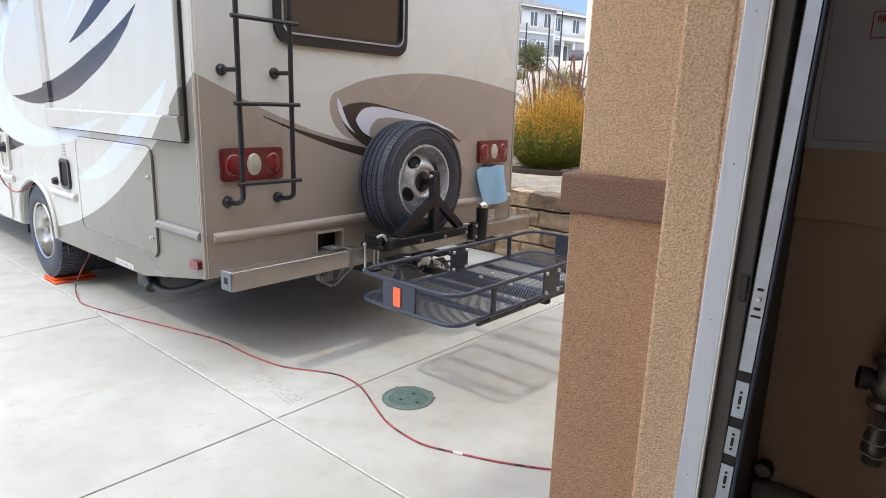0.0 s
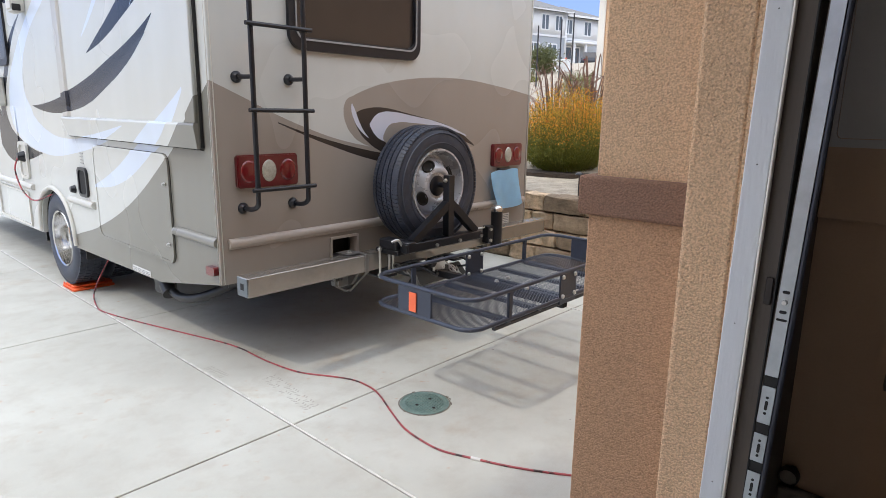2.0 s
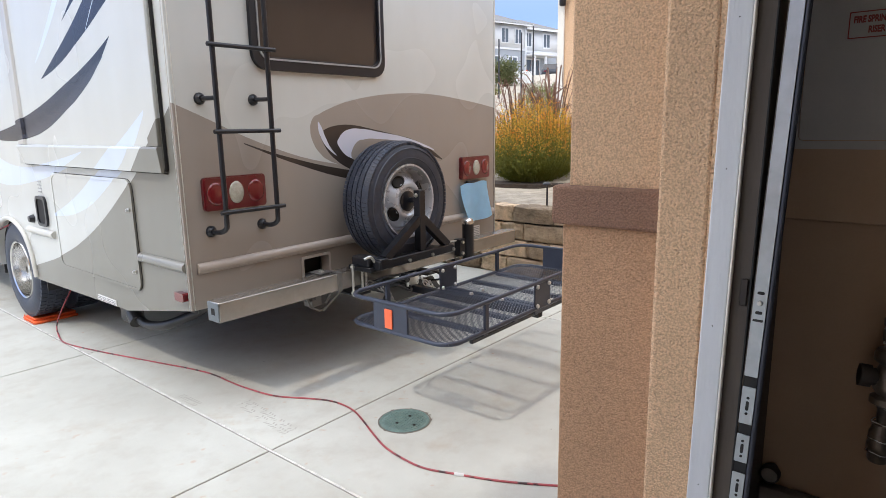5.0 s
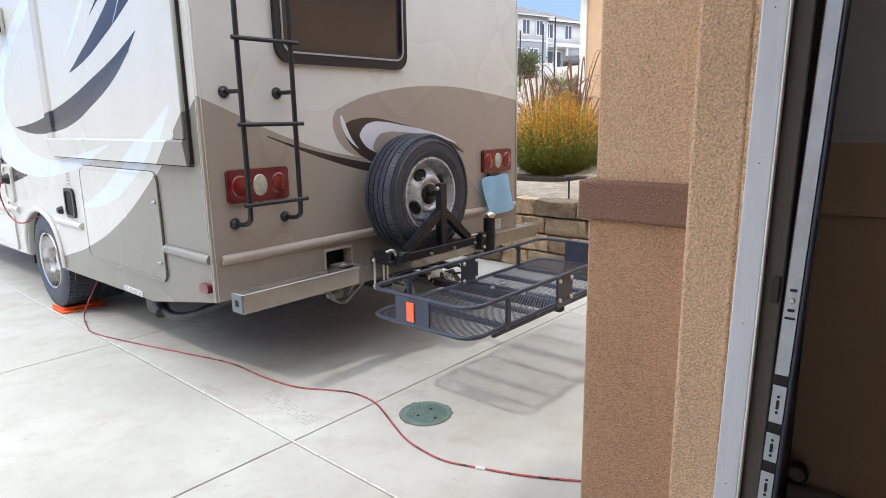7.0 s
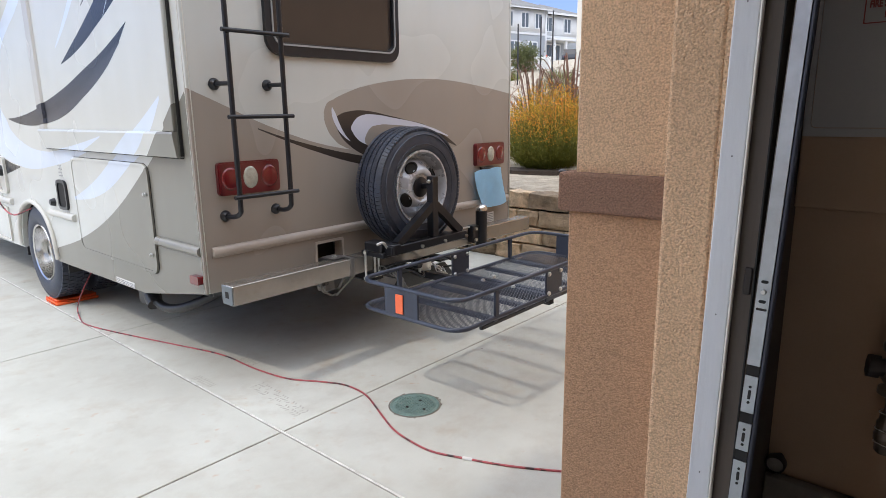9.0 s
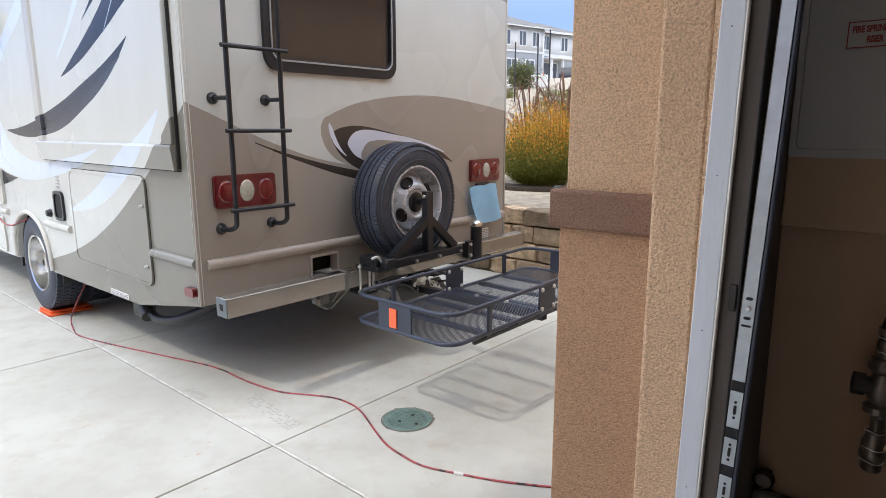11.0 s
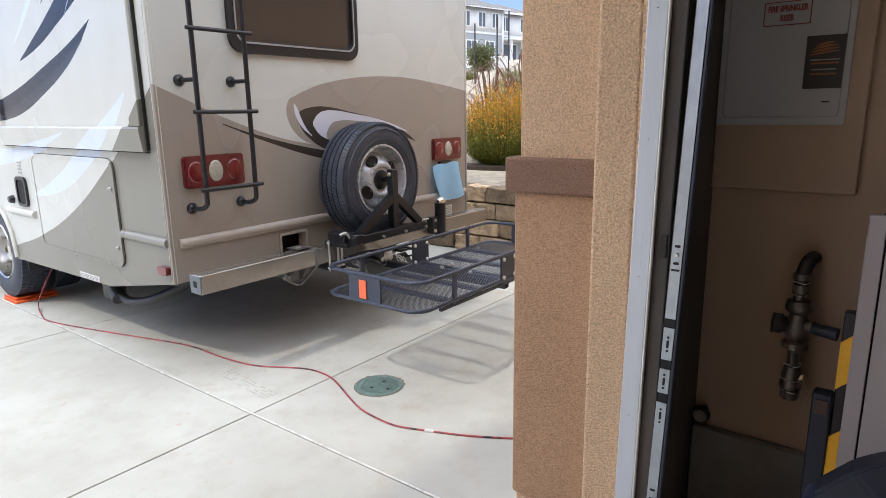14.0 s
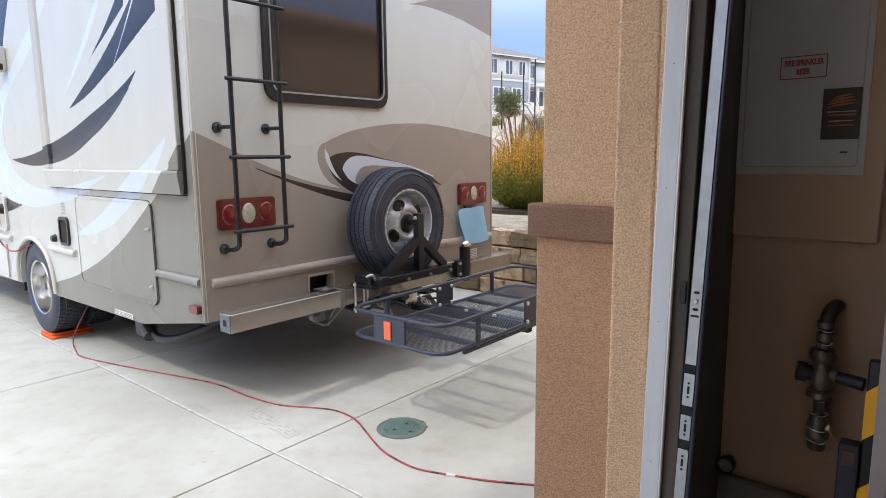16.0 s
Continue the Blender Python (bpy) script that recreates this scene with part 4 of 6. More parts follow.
for x in (0.6, 1.9):
    bm = mesh()
    box(bm, x, x + 0.06, -0.11, 0.25, 0.45, 0.54, 0.004)
    part("bumper_bracket", bm, M_UNDER, bumper)
for pts in ([(0.575, -0.13, 0.500), (0.600, -0.13, 0.430), (0.660, -0.13, 0.395)], [(0.660, -0.13, 0.395), (0.695, -0.13, 0.402)], [(0.680, -0.14, 0.392), (0.775, -0.19, 0.500)], [(0.700, -0.14, 0.430), (0.735, -0.16, 0.500)]):
    bm = mesh()
    tube(bm, pts, 0.0052, square=True)
    part("tow_strut", bm, M_STRUT, bumper, "bent flat steel strut")
bm = mesh()
box(bm, 0.625, 0.70, -0.11, -0.04, 0.415, 0.503, 0.006)
part("strut_box", bm, M_STRUT, bumper)
bm = mesh()
tube(bm, smooth_path([(0.20, 1.12, 0.27), (0.20, 0.98, 0.225), (0.21, 0.80, 0.245), (0.25, 0.64, 0.30), (0.36, 0.52, 0.38), (0.6, 0.7, 0.44), (0.62, 1.4, 0.46)], 5), 0.028, 12)
part("exhaust_pipe", bm, M_UNDER, rv, "dark exhaust pipe under the tail")
bm = mesh()
box(bm, 0.16, 0.26, 1.10, 1.24, 0.20, 0.36, 0.02)
tube(bm, [(0.20, 1.13, 0.27), (0.19, 1.06, 0.225)], 0.048, 12)
box(bm, 0.18, 0.24, 1.12, 1.22, 0.36, 0.51)
part("drain_valve", bm, M_UNDER, rv)
bm = mesh()
box(bm, W - 0.9, W - 0.82, 0.05, 5.5, 0.36, 0.50)
box(bm, 0.80, 0.88, 0.05, 5.5, 0.36, 0.50)
tube(bm, [(0.45, 2.52, 0.38), (W - 0.45, 2.52, 0.38)], 0.06, 12)
part("chassis_rails", bm, M_UNDER, rv)


# ---- wheels ----
def tyre_profile(r, w, rim):
    h = w / 2
    return [(rim, -h * 0.80), (rim + 0.012, -h * 0.90), (rim + 0.25 * (r - rim), -h), (rim + 0.6 * (r - rim), -h * 0.99), (r - 0.022, -h * 0.90), (r - 0.006, -h * 0.80), (r, -h * 0.66),
            (r + 0.002, 0), (r, h * 0.66), (r - 0.006, h * 0.80), (r - 0.022, h * 0.90), (rim + 0.6 * (r - rim), h * 0.99), (rim + 0.25 * (r - rim), h), (rim + 0.012, h * 0.90), (rim, h * 0.80)]


def wheel(parent, m, r, w, rim, style, tyre_label="black rubber tyre"):
    """A wheel whose outer face looks along the z axis of m."""
    bm = mesh()
    lathe(bm, tyre_profile(r, w, rim), m, 64)
    tyre = part("tyre", bm, M_RUBBER, parent, tyre_label)
    h = w / 2
    # raised tread blocks, in five ribs
    bm = mesh()
    count = 92
    for row, (a, b) in enumerate(((-0.90, -0.58), (-0.49, -0.21), (-0.13, 0.13), (0.21, 0.49), (0.58, 0.90))):
        for k in range(count):
            a0 = 2 * math.pi * (k + 0.5 * (row % 2)) / count
            a1 = a0 + 2 * math.pi / count * 0.86
            sk = 0.035 * (1 if row in (1, 3) else 0.4)
            top = []
            low = []
            for ang, hh in ((a0, a * h), (a1, a * h), (a1 + sk, b * h), (a0 + sk, b * h)):
                rr = r + 0.008 - (0.010 if abs(hh) > 0.7 * h else 0.0)
                top.append(bm.verts.new(m @ Vector((rr * math.cos(ang), rr * math.sin(ang), hh))))
                low.append(bm.verts.new(m @ Vector(((r - 0.014) * math.cos(ang), (r - 0.014) * math.sin(ang), hh))))
            bm.faces.new(top)
            for i in range(4):
                j = (i + 1) % 4
                bm.faces.new((top[i], low[i], low[j], top[j]))
    bmesh.ops.recalc_face_normals(bm, faces=bm.faces[:])
    tagged(part("tread", bm, M_RUBBER, tyre), kind="stuff")
    bm = mesh()
    for rr in (rim + 0.30 * (r - rim), rim + 0.72 * (r - rim)):
        lathe(bm, [(rr - 0.004, h * 0.985), (rr - 0.001, h + 0.003), (rr + 0.001, h + 0.003), (rr + 0.004, h * 0.985)], m, 64)
    part("sidewall_rib", bm, M_RUBBER, tyre)
    if style == "steel":
        bm = mesh()
        lathe(bm, [(rim + 0.006, h * 0.84), (rim + 0.004, h * 0.92), (rim - 0.006, h * 0.92), (rim - 0.016, h * 0.72), (rim - 0.022, h * 0.2), (rim - 0.03, h * 0.10), (rim - 0.05, h * 0.16)], m, 64)
        hub = part("rim", bm, M_STEEL, parent, "silver painted steel rim")
        # dished disc with oval holes
        bm = mesh()
        lathe(bm, [(rim - 0.046, h * 0.14), (rim - 0.052, h * 0.34), (rim - 0.062, h * 0.44), (0.128, h * 0.64), (0.114, h * 0.80), (0.104, h * 0.86), (0.094, h * 0.875), (0.084, h * 0.85), (0.076, h * 0.74), (0.0, h * 0.70)], m, 48)
        part("disc", bm, M_STEEL, hub)
        for k in range(4):
            a = math.radians(30 + 90 * k)
            rr = 0.135
            bm = mesh()
            lean = m @ pose(rr * math.cos(a), rr * math.sin(a), h * 0.70, 0, 0, math.degrees(a)) @ pose(0, 0, 0, 0, 36, 0) @ Matrix.Diagonal((0.95, 1.3, 1, 1))
            lathe(bm, [(0.033, -0.012), (0.034, 0.004), (0.028, 0.006), (0.026, -0.004), (0.0, -0.006)], lean, 20)
            part("vent_hole", bm, M_DARK, hub)
        bm = mesh()
        lathe(bm, [(0.060, h * 0.60), (0.060, h * 0.79), (0.054, h * 0.82), (0.0, h * 0.82)], m, 32)
        part("centre_cap", bm, M_BLACK, hub)
    else:
        bm = mesh()
        lathe(bm, [(rim + 0.008, h * 0.86), (rim + 0.002, h * 0.96), (rim - 0.010, h * 0.90), (rim - 0.016, h * 0.2), (rim - 0.028, -h * 0.30), (0.12, -h * 0.42), (0.105, -h * 0.2), (0.09, h * 0.30), (0.08, h * 0.40), (0.0, h * 0.46)], m, 48)
        hub = part("rim", bm, M_CHROME, parent, "polished chrome wheel liner")
        for k in range(8):
            a = 2 * math.pi * k / 8
            bm = mesh()
            lathe(bm, [(0.012, -h * 0.2), (0.012, h * 0.34), (0.006, h * 0.42), (0, h * 0.42)], m @ pose(0.055 * math.cos(a), 0.055 * math.sin(a), 0.0), 8)
            part("wheel_nut", bm, M_CHROME, hub)


road_wheel = part("rear_wheel", lathe(mesh(), [(0, 0.02), (0.1, 0.02), (0.1, -0.3), (0, -0.3)], pose(0.165, 2.50, 0.395, 0, -90, 0), 24), M_UNDER, rv, "dual rear wheel with a chrome liner")


# a wheel of the motorhome is one part, its tyre and rim below it
def road_tyre(x):
    m = pose(x, 2.50, 0.395, 0, -90, 0)
    bm = mesh()
    lathe(bm, tyre_profile(0.352, 0.21, 0.212), m, 64)
    part("tyre", bm, M_RUBBER, road_wheel)
    bm = mesh()
    for row, (a, b) in enumerate(((-0.84, -0.5), (-0.42, -0.06), (0.06, 0.42), (0.5, 0.84))):
        for k in range(60):
            a0 = 2 * math.pi * (k + 0.5 * (row % 2)) / 60
            a1 = a0 + 2 * math.pi / 60 * 0.74
            quad = [(a0, a), (a1, a), (a1, b), (a0, b)]
            top = [bm.verts.new(m @ Vector((0.358 * math.cos(p), 0.358 * math.sin(p), q * 0.105))) for p, q in quad]
            low = [bm.verts.new(m @ Vector((0.338 * math.cos(p), 0.338 * math.sin(p), q * 0.105))) for p, q in quad]
            bm.faces.new(top)
            for i in range(4):
                bm.faces.new((top[i], low[i], low[(i + 1) % 4], top[(i + 1) % 4]))
    bmesh.ops.recalc_face_normals(bm, faces=bm.faces[:])
    tagged(part("tread", bm, M_RUBBER, road_wheel), kind="stuff")
    return m


m = road_tyre(0.110)
h, rim = 0.105, 0.212
bm = mesh()
lathe(bm, [(rim + 0.008, h * 0.84), (rim + 0.002, h * 0.96), (rim - 0.010, h * 0.90), (rim - 0.016, h * 0.1), (rim - 0.030, -h * 0.45), (0.125, -h * 0.60), (0.11, -h * 0.3), (0.095, h * 0.30), (0.085, h * 0.42), (0.0, h * 0.5)], m, 48)
part("rim", bm, M_CHROME, road_wheel, "polished chrome wheel liner")
for k in range(8):
    a = 2 * math.pi * k / 8
    bm = mesh()
    lathe(bm, [(0.013, -h * 0.6), (0.013, -h * 0.25), (0.007, -h * 0.15), (0, -h * 0.15)], m @ pose(0.150 * math.cos(a), 0.150 * math.sin(a), 0.0), 8)
    part("wheel_nut", bm, M_CHROME, road_wheel)
road_tyre(0.365)

ramp_block = thing("leveling_block", "orange plastic leveling block under the rear tyre", "leveling block", at=(0.2, 2.5, 0))
for i, (y0, y1, z0, z1) in enumerate(((2.34, 2.60, 0.0, 0.018), (2.38, 2.56, 0.018, 0.036))):
    bm = mesh()
    box(bm, 0.004 + 0.012 * i, 0.30, y0, y1, z0, z1, 0.006, seg=2)
    for k in range(5):
        box(bm, -0.001 + 0.012 * i, 0.005 + 0.012 * i, y0 + 0.02 + 0.045 * k, y0 + 0.035 + 0.045 * k, z0, z1 - 0.003)
    part("block_layer", bm, M_ORANGE, ramp_block)

# ---- spare wheel and its mount ----
SPARE = (pose(1.215, -0.222, 0.962, 90, 0, 0), 0.342, 0.222, 0.212, "steel", "worn black tyre")

mount = thing("spare_wheel_carrier", "spare wheel with worn tyre on a black steel bumper carrier", "wheel carrier", at=(1.22, -0.38, 0.60))
wheel(mount, *SPARE)
MY = -0.385
bm = mesh()
box(bm, 0.86, 1.51, MY - 0.03, MY + 0.03, 0.622, 0.672, 0.004)
part("base_beam", bm, M_BLACK, mount)
bm = mesh()
box(bm, 1.205, 1.255, MY - 0.025, MY + 0.025, 0.672, 1.03, 0.004)
part("mast", bm, M_BLACK, mount)
for x0, x1 in ((0.925, 1.215), (1.470, 1.245)):
    bm = mesh()
    tube(bm, [(x0, MY, 0.672), (x1, MY, 0.862)], 0.022, square=True, up=(0, 1, 0))
    part("brace", bm, M_BLACK, mount)
bm = mesh()
tube(bm, [(1.23, MY + 0.02, 0.972), (1.225, -0.315, 0.966)], 0.017, 12)
part("hub_stud", bm, M_BLACK, mount)
bm = mesh()
lathe(bm, [(0, 0.014), (0.009, 0.014), (0.012, 0.008), (0.012, 0)], pose(1.205, MY, 1.0, 0, -90, 0), 10)
part("bolt", bm, M_ZINC, mount)
bm = mesh()
box(bm, 0.83, 0.91, -0.36, -0.22, 0.635, 0.69, 0.008)
box(bm, 0.87, 0.93, -0.42, -0.30, 0.622, 0.684, 0.006)
hinge = part("hinge_block", bm, M_BLACK, mount)
bm = mesh()
tube(bm, smooth_path([(0.80, -0.36, 0.69), (0.83, -0.375, 0.70), (0.86, -0.372, 0.672), (0.87, -0.37, 0.655)], 5), 0.008, 8)
part("handle", bm, M_ZINC, hinge)
for x, y in ((0.83, -0.225), (0.90, -0.225), (0.93, -0.225)):
    bm = mesh()
    tube(bm, [(x, y - 0.005, 0.455), (x, y - 0.005, 0.64)], 0.007, 8)
    lathe(bm, [(0, 0.012), (0.015, 0.012), (0.015, 0)], pose(x, y - 0.005, 0.62), 6)
    lathe(bm, [(0, 0.012), (0.015, 0.012), (0.015, 0)], pose(x, y - 0.005, 0.47), 6)
    part("clamp_bolt", bm, M_ZINC, mount)
for x0, x1 in ((0.835, 0.945), (1.44, 1.56)):
    bm = mesh()
    box(bm, x0, x1, -0.37, -0.19, 0.606, 0.634, 0.003)
    part("clamp_plate", bm, M_BLACK, mount)
    bm = mesh()
    box(bm, x0, x1, -0.25, -0.095, 0.455, 0.470, 0.003)
    part("clamp_plate", bm, M_BLACK, mount)
for x in (1.10, 1.30, 1.50):
    bm = mesh()
    lathe(bm, [(0, 0.012), (0.010, 0.012), (0.010, 0)], pose(x, MY - 0.03, 0.640, 90, 0, 0), 6)
    part("bolt", bm, M_ZINC, mount)

# capped steel post on the bumper
post = thing("bumper_post", "black steel post with a silver cap on the bumper", "post", at=(1.87, -0.25, 0.49))
bm = mesh()
tube(bm, [(1.872, -0.25, 0.49), (1.872, -0.25, 0.735)], 0.040, 24)
part("tube", bm, M_BLACK, post)
bm = mesh()
lathe(bm, [(0.041, 0.0), (0.042, 0.012), (0.034, 0.030), (0.018, 0.040), (0, 0.042)], pose(1.872, -0.25, 0.735), 24)
part("cap", bm, M_CHROME, post, "silver domed cap")
bm = mesh()
box(bm, 1.775, 1.835, -0.258, -0.206, 0.525, 0.640, 0.003)
part("bracket", bm, M_BLACK, post)
for z in (0.545, 0.62):
    bm = mesh()
    lathe(bm, [(0, 0.012), (0.011, 0.012), (0.011, 0)], pose(1.797, -0.258, z, 90, 0, 0), 6)
    part("bolt", bm, M_ZINC, post)
bm = mesh()
tube(bm, [(1.60, -0.235, 0.640), (1.76, -0.235, 0.635)], 0.006, 8)
part("latch_pin", bm, M_ZINC, post)

# ---- cargo basket ----
BX0, BX1, BY0, BY1, BZ0, BZ1 = 0.462, 1.985, -1.215, -0.598, 0.478, 0.612
basket = thing("cargo_basket", "dark grey steel hitch cargo basket with a mesh floor", "cargo carrier", at=(1.22, -0.9, BZ0))
BM = (BX0 + BX1) / 2
for name, z in (("top_rail", BZ1), ("bottom_rail", BZ0)):
    bm = mesh()
    loop = [(u, v, z) for u, v in rounded(BX0, BX1, BY0, BY1, 0.085, 8)]
    tube(bm, loop, 0.0102, 10, closed=True)
    part(name, bm, M_BASKET, basket)
for x in (BX0 + 0.27, BX1 - 0.27):
    for y in (BY0, BY1):
        bm = mesh()
        box(bm, x - 0.014, x + 0.014, y - 0.008, y + 0.008, BZ0, BZ1, 0.003)
        part("post", bm, M_BASKET, basket)
for x, s in ((BX0, -1), (BX1, 1)):
    bm = mesh()
    box(bm, x - 0.006, x + 0.006, -0.985, -0.775, BZ0 + 0.004, BZ1 - 0.004, 0.002)
    part("end_plate", bm, M_BASKET, basket)
    bm = mesh()
    box(bm, x + s * 0.0095 - 0.003, x + s * 0.0095 + 0.003, -0.898, -0.852, BZ0 + 0.018, BZ1 - 0.026, 0.001)
    part("reflector", bm, M_REFLECT, basket, "orange reflector")
for y, s in ((BY0, -1), (BY1, 1)):
    bm = mesh()
    box(bm, BM - 0.075, BM + 0.075, y - 0.005, y + 0.005, BZ0 - 0.03, BZ1 + 0.01, 0.002)
    joint_plate = part("joint_plate", bm, M_BASKET, basket)
    for dx in (-0.055, 0.055):
        for z in (BZ0 + 0.012, BZ1 - 0.022):
            bm = mesh()
            lathe(bm, [(0, 0.010), (0.008, 0.010), (0.012, 0.005), (0.012, 0)], pose(BM + dx, BY0 - 0.005, z, 90, 0, 0) if s < 0 else pose(BM + dx, y - 0.005, z, 90, 0, 0), 8)
            part("bolt", bm, M_ZINC, joint_plate)
for x in (BX0 + 0.27, BX0 + 0.52, BM - 0.022, BM + 0.022, BX1 - 0.52, BX1 - 0.27):
    bm = mesh()
    box(bm, x - 0.017, x + 0.017, BY0, BY1, BZ0 - 0.022, BZ0 - 0.002, 0.002)
    part("floor_bar", bm, M_BASKET, basket)
# expanded metal floor: diamonds of flat strands
bm = mesh()
pitch, lean = 0.030, 0.5
x_lo, x_hi, y_lo, y_hi, zz = BX0 + 0.008, BX1 - 0.008, BY0 + 0.008, BY1 - 0.008, BZ0 + 0.003
depth_y = y_hi - y_lo
for s in (1, -1):
    run = depth_y / lean
    start = x_lo - run
    while start < x_hi:
        # a strand runs from y_lo at start to y_hi at start + run
        t0 = max(0.0, (x_lo - start) / run)
        t1 = min(1.0, (x_hi - start) / run)
        if t1 > t0:
            pts = []
            for t in (t0, t1):
                yy = y_lo + t * depth_y if s > 0 else y_hi - t * depth_y
                pts.append((start + t * run, yy, zz))
            tube(bm, pts, 0.0009, square=True)
        start += pitch * 1.05
floor_mesh = tagged(part("mesh_floor", bm, M_BASKET, basket, "expanded metal mesh floor"), kind="stuff")
bm = mesh()
box(bm, BX0 + 0.18, BX1 - 0.2, -1.205, -1.185, BZ0 - 0.041, BZ0 - 0.022, 0.003)
part("cross_bar", bm, M_BLACK, basket)
bm = mesh()
box(bm, BM - 0.021, BM + 0.021, -1.206, -0.12, BZ0 - 0.064, BZ0 - 0.022, 0.004)
shank = part("hitch_tube", bm, M_BLACK, basket)
bm = mesh()
box(bm, BM - 0.016, BM + 0.016, -1.2085, -1.2062, BZ0 - 0.059, BZ0 - 0.027)
part("tube_end", bm, M_DARK, shank)
for x, y in ((BM - 0.05, -0.80), (BM + 0.05, -0.80), (BM - 0.05, -1.0)):
    bm = mesh()
    lathe(bm, [(0, 0.012), (0.010, 0.012), (0.013, 0.004), (0.013, 0)], pose(x, y, BZ0 + 0.004), 8)
    part("floor_bolt", bm, M_ZINC, basket)

# receiver, chain and plug under the bumper
receiver = thing("hitch_receiver", "dark steel hitch receiver with chains and a trailer plug", "hitch", at=(1.22, -0.2, 0.36))
bm = mesh()
box(bm, BM - 0.045, BM + 0.045, -0.30, 0.36, BZ0 - 0.102, BZ0 - 0.014, 0.005)
part("receiver_tube", bm, M_UNDER, receiver)
bm = mesh()
box(bm, 0.86, 1.62, 0.20, 0.28, BZ0 - 0.10, BZ0 - 0.02, 0.006)
part("cross_tube", bm, M_UNDER, receiver)
bm = mesh()
prism(bm, [(0.96, 0.38), (1.5, 0.38), (1.42, 0.47), (1.04, 0.47)], -0.31, -0.295, "y")
part("chain_plate", bm, M_UNDER, receiver)


def link_of(bm, centre, way, r=0.020, thick=0.0045):
    q = Vector(way).to_track_quat("X", "Z").to_matrix().to_4x4()
    loop = [Matrix.Translation(centre) @ q @ Vector((r * 1.35 * math.cos(a), r * 0.8 * math.sin(a), 0)) for a in (2 * math.pi * i / 12 for i in range(12))]
    tube(bm, loop, thick, 6, closed=True)


for path, material in (([(1.02, -0.31, 0.44), (1.0, -0.36, 0.40), (0.96, -0.40, 0.44), (0.93, -0.36, 0.50), (0.92, -0.26, 0.52)], M_STRUT), ([(1.38, -0.31, 0.44), (1.36, -0.37, 0.40), (1.30, -0.40, 0.43), (1.24, -0.38, 0.50)], M_ZINC)):
    line = smooth_path(path, 3)
    bm = mesh()
    for i in range(len(line) - 1):
        way = (line[i + 1] - line[i]).normalized()
        roll = Matrix.Rotation(math.pi / 2 * (i % 2), 4, way)
        mid = (line[i] + line[i + 1]) / 2
        temp = mesh()
        link_of(temp, (0, 0, 0), way)
        for v in temp.verts:
            v.co = mid + (roll @ v.co)
        data = bpy.data.meshes.new("tmp")
        temp.to_mesh(data)
        temp.free()
        bm.from_mesh(data)
        bpy.data.meshes.remove(data)
    part("safety_chain", bm, material, receiver, "zinc safety chain")
bm = mesh()
for pts in ([(1.08, -0.22, 0.49), (1.06, -0.34, 0.50), (1.10, -0.40, 0.46), (1.17, -0.36, 0.45), (1.2, -0.28, 0.48)], [(1.32, -0.22, 0.50), (1.36, -0.36, 0.52), (1.42, -0.40, 0.47), (1.40, -0.30, 0.44)], [(0.98, -0.2, 0.5), (1.0, -0.3, 0.54), (1.06, -0.35, 0.55), (1.14, -0.3, 0.53)]):
    bm = mesh()
    tube(bm, smooth_path(pts, 5), 0.007, 8)
    part("cable", bm, M_BLACK, receiver, "black looped cable")
bm = mesh()
lathe(bm, [(0, 0.05), (0.022, 0.05), (0.026, 0.04), (0.026, 0)], pose(1.14, -0.31, 0.515, 90, 0, 0), 16)
part("trailer_plug", bm, M_BLACK, receiver)
bm = mesh()
box(bm, 1.17, 1.27, -0.335, -0.305, 0.45, 0.53, 0.012, seg=2)
part("hitch_lock", bm, M_ZINC, receiver, "silver hitch lock")

# blue cloth hung over the plate holder
cloth = mesh()
NX, NZ = 16, 18
verts = []
for i in range(NX + 1):
    col = []
    for j in range(NZ + 1):
        u, v = i / NX, j / NZ
        x = 2.065 + 0.32 * u + 0.075 * v * v * (1 - 0.25 * u)
        z = 0.964 - 0.260 * v - 0.03 * math.sin(math.pi * u) * (v - 0.4) + 0.006 * math.sin(9 * u) * (1 - v) + (0.012 * u)
        y = -0.038 - 0.012 * math.sin(7 * u + 2.0 * v) * (0.3 + v) - 0.010 * v
        col.append(cloth.verts.new((x, y, z)))
    verts.append(col)
for i in range(NX):
    for j in range(NZ):
        cloth.faces.new((verts[i][j], verts[i][j + 1], verts[i + 1][j + 1], verts[i + 1][j]))
back = bmesh.ops.solidify(cloth, geom=cloth.faces[:], thickness=0.004)
towel = thing("blue_cloth", "bright blue cloth hung over the licence plate holder", "cloth", at=(2.25, -0.03, 0.7))
part("cloth", cloth, M_TOWEL, towel)
holder = thing("plate_holder", "black licence plate lamp and holder on the rear wall", "plate holder", at=(2.23, -0.02, 0.97))
bm = mesh()
box(bm, 2.17, 2.31, -0.034, -0.001, 0.965, 0.992, 0.005)
part("lamp_bar", bm, M_BLACK, holder)
bm = mesh()
box(bm, 2.14, 2.37, -0.018, -0.001, 0.83, 0.95, 0.004)
part("plate", bm, M_WHITEPAPER, holder)

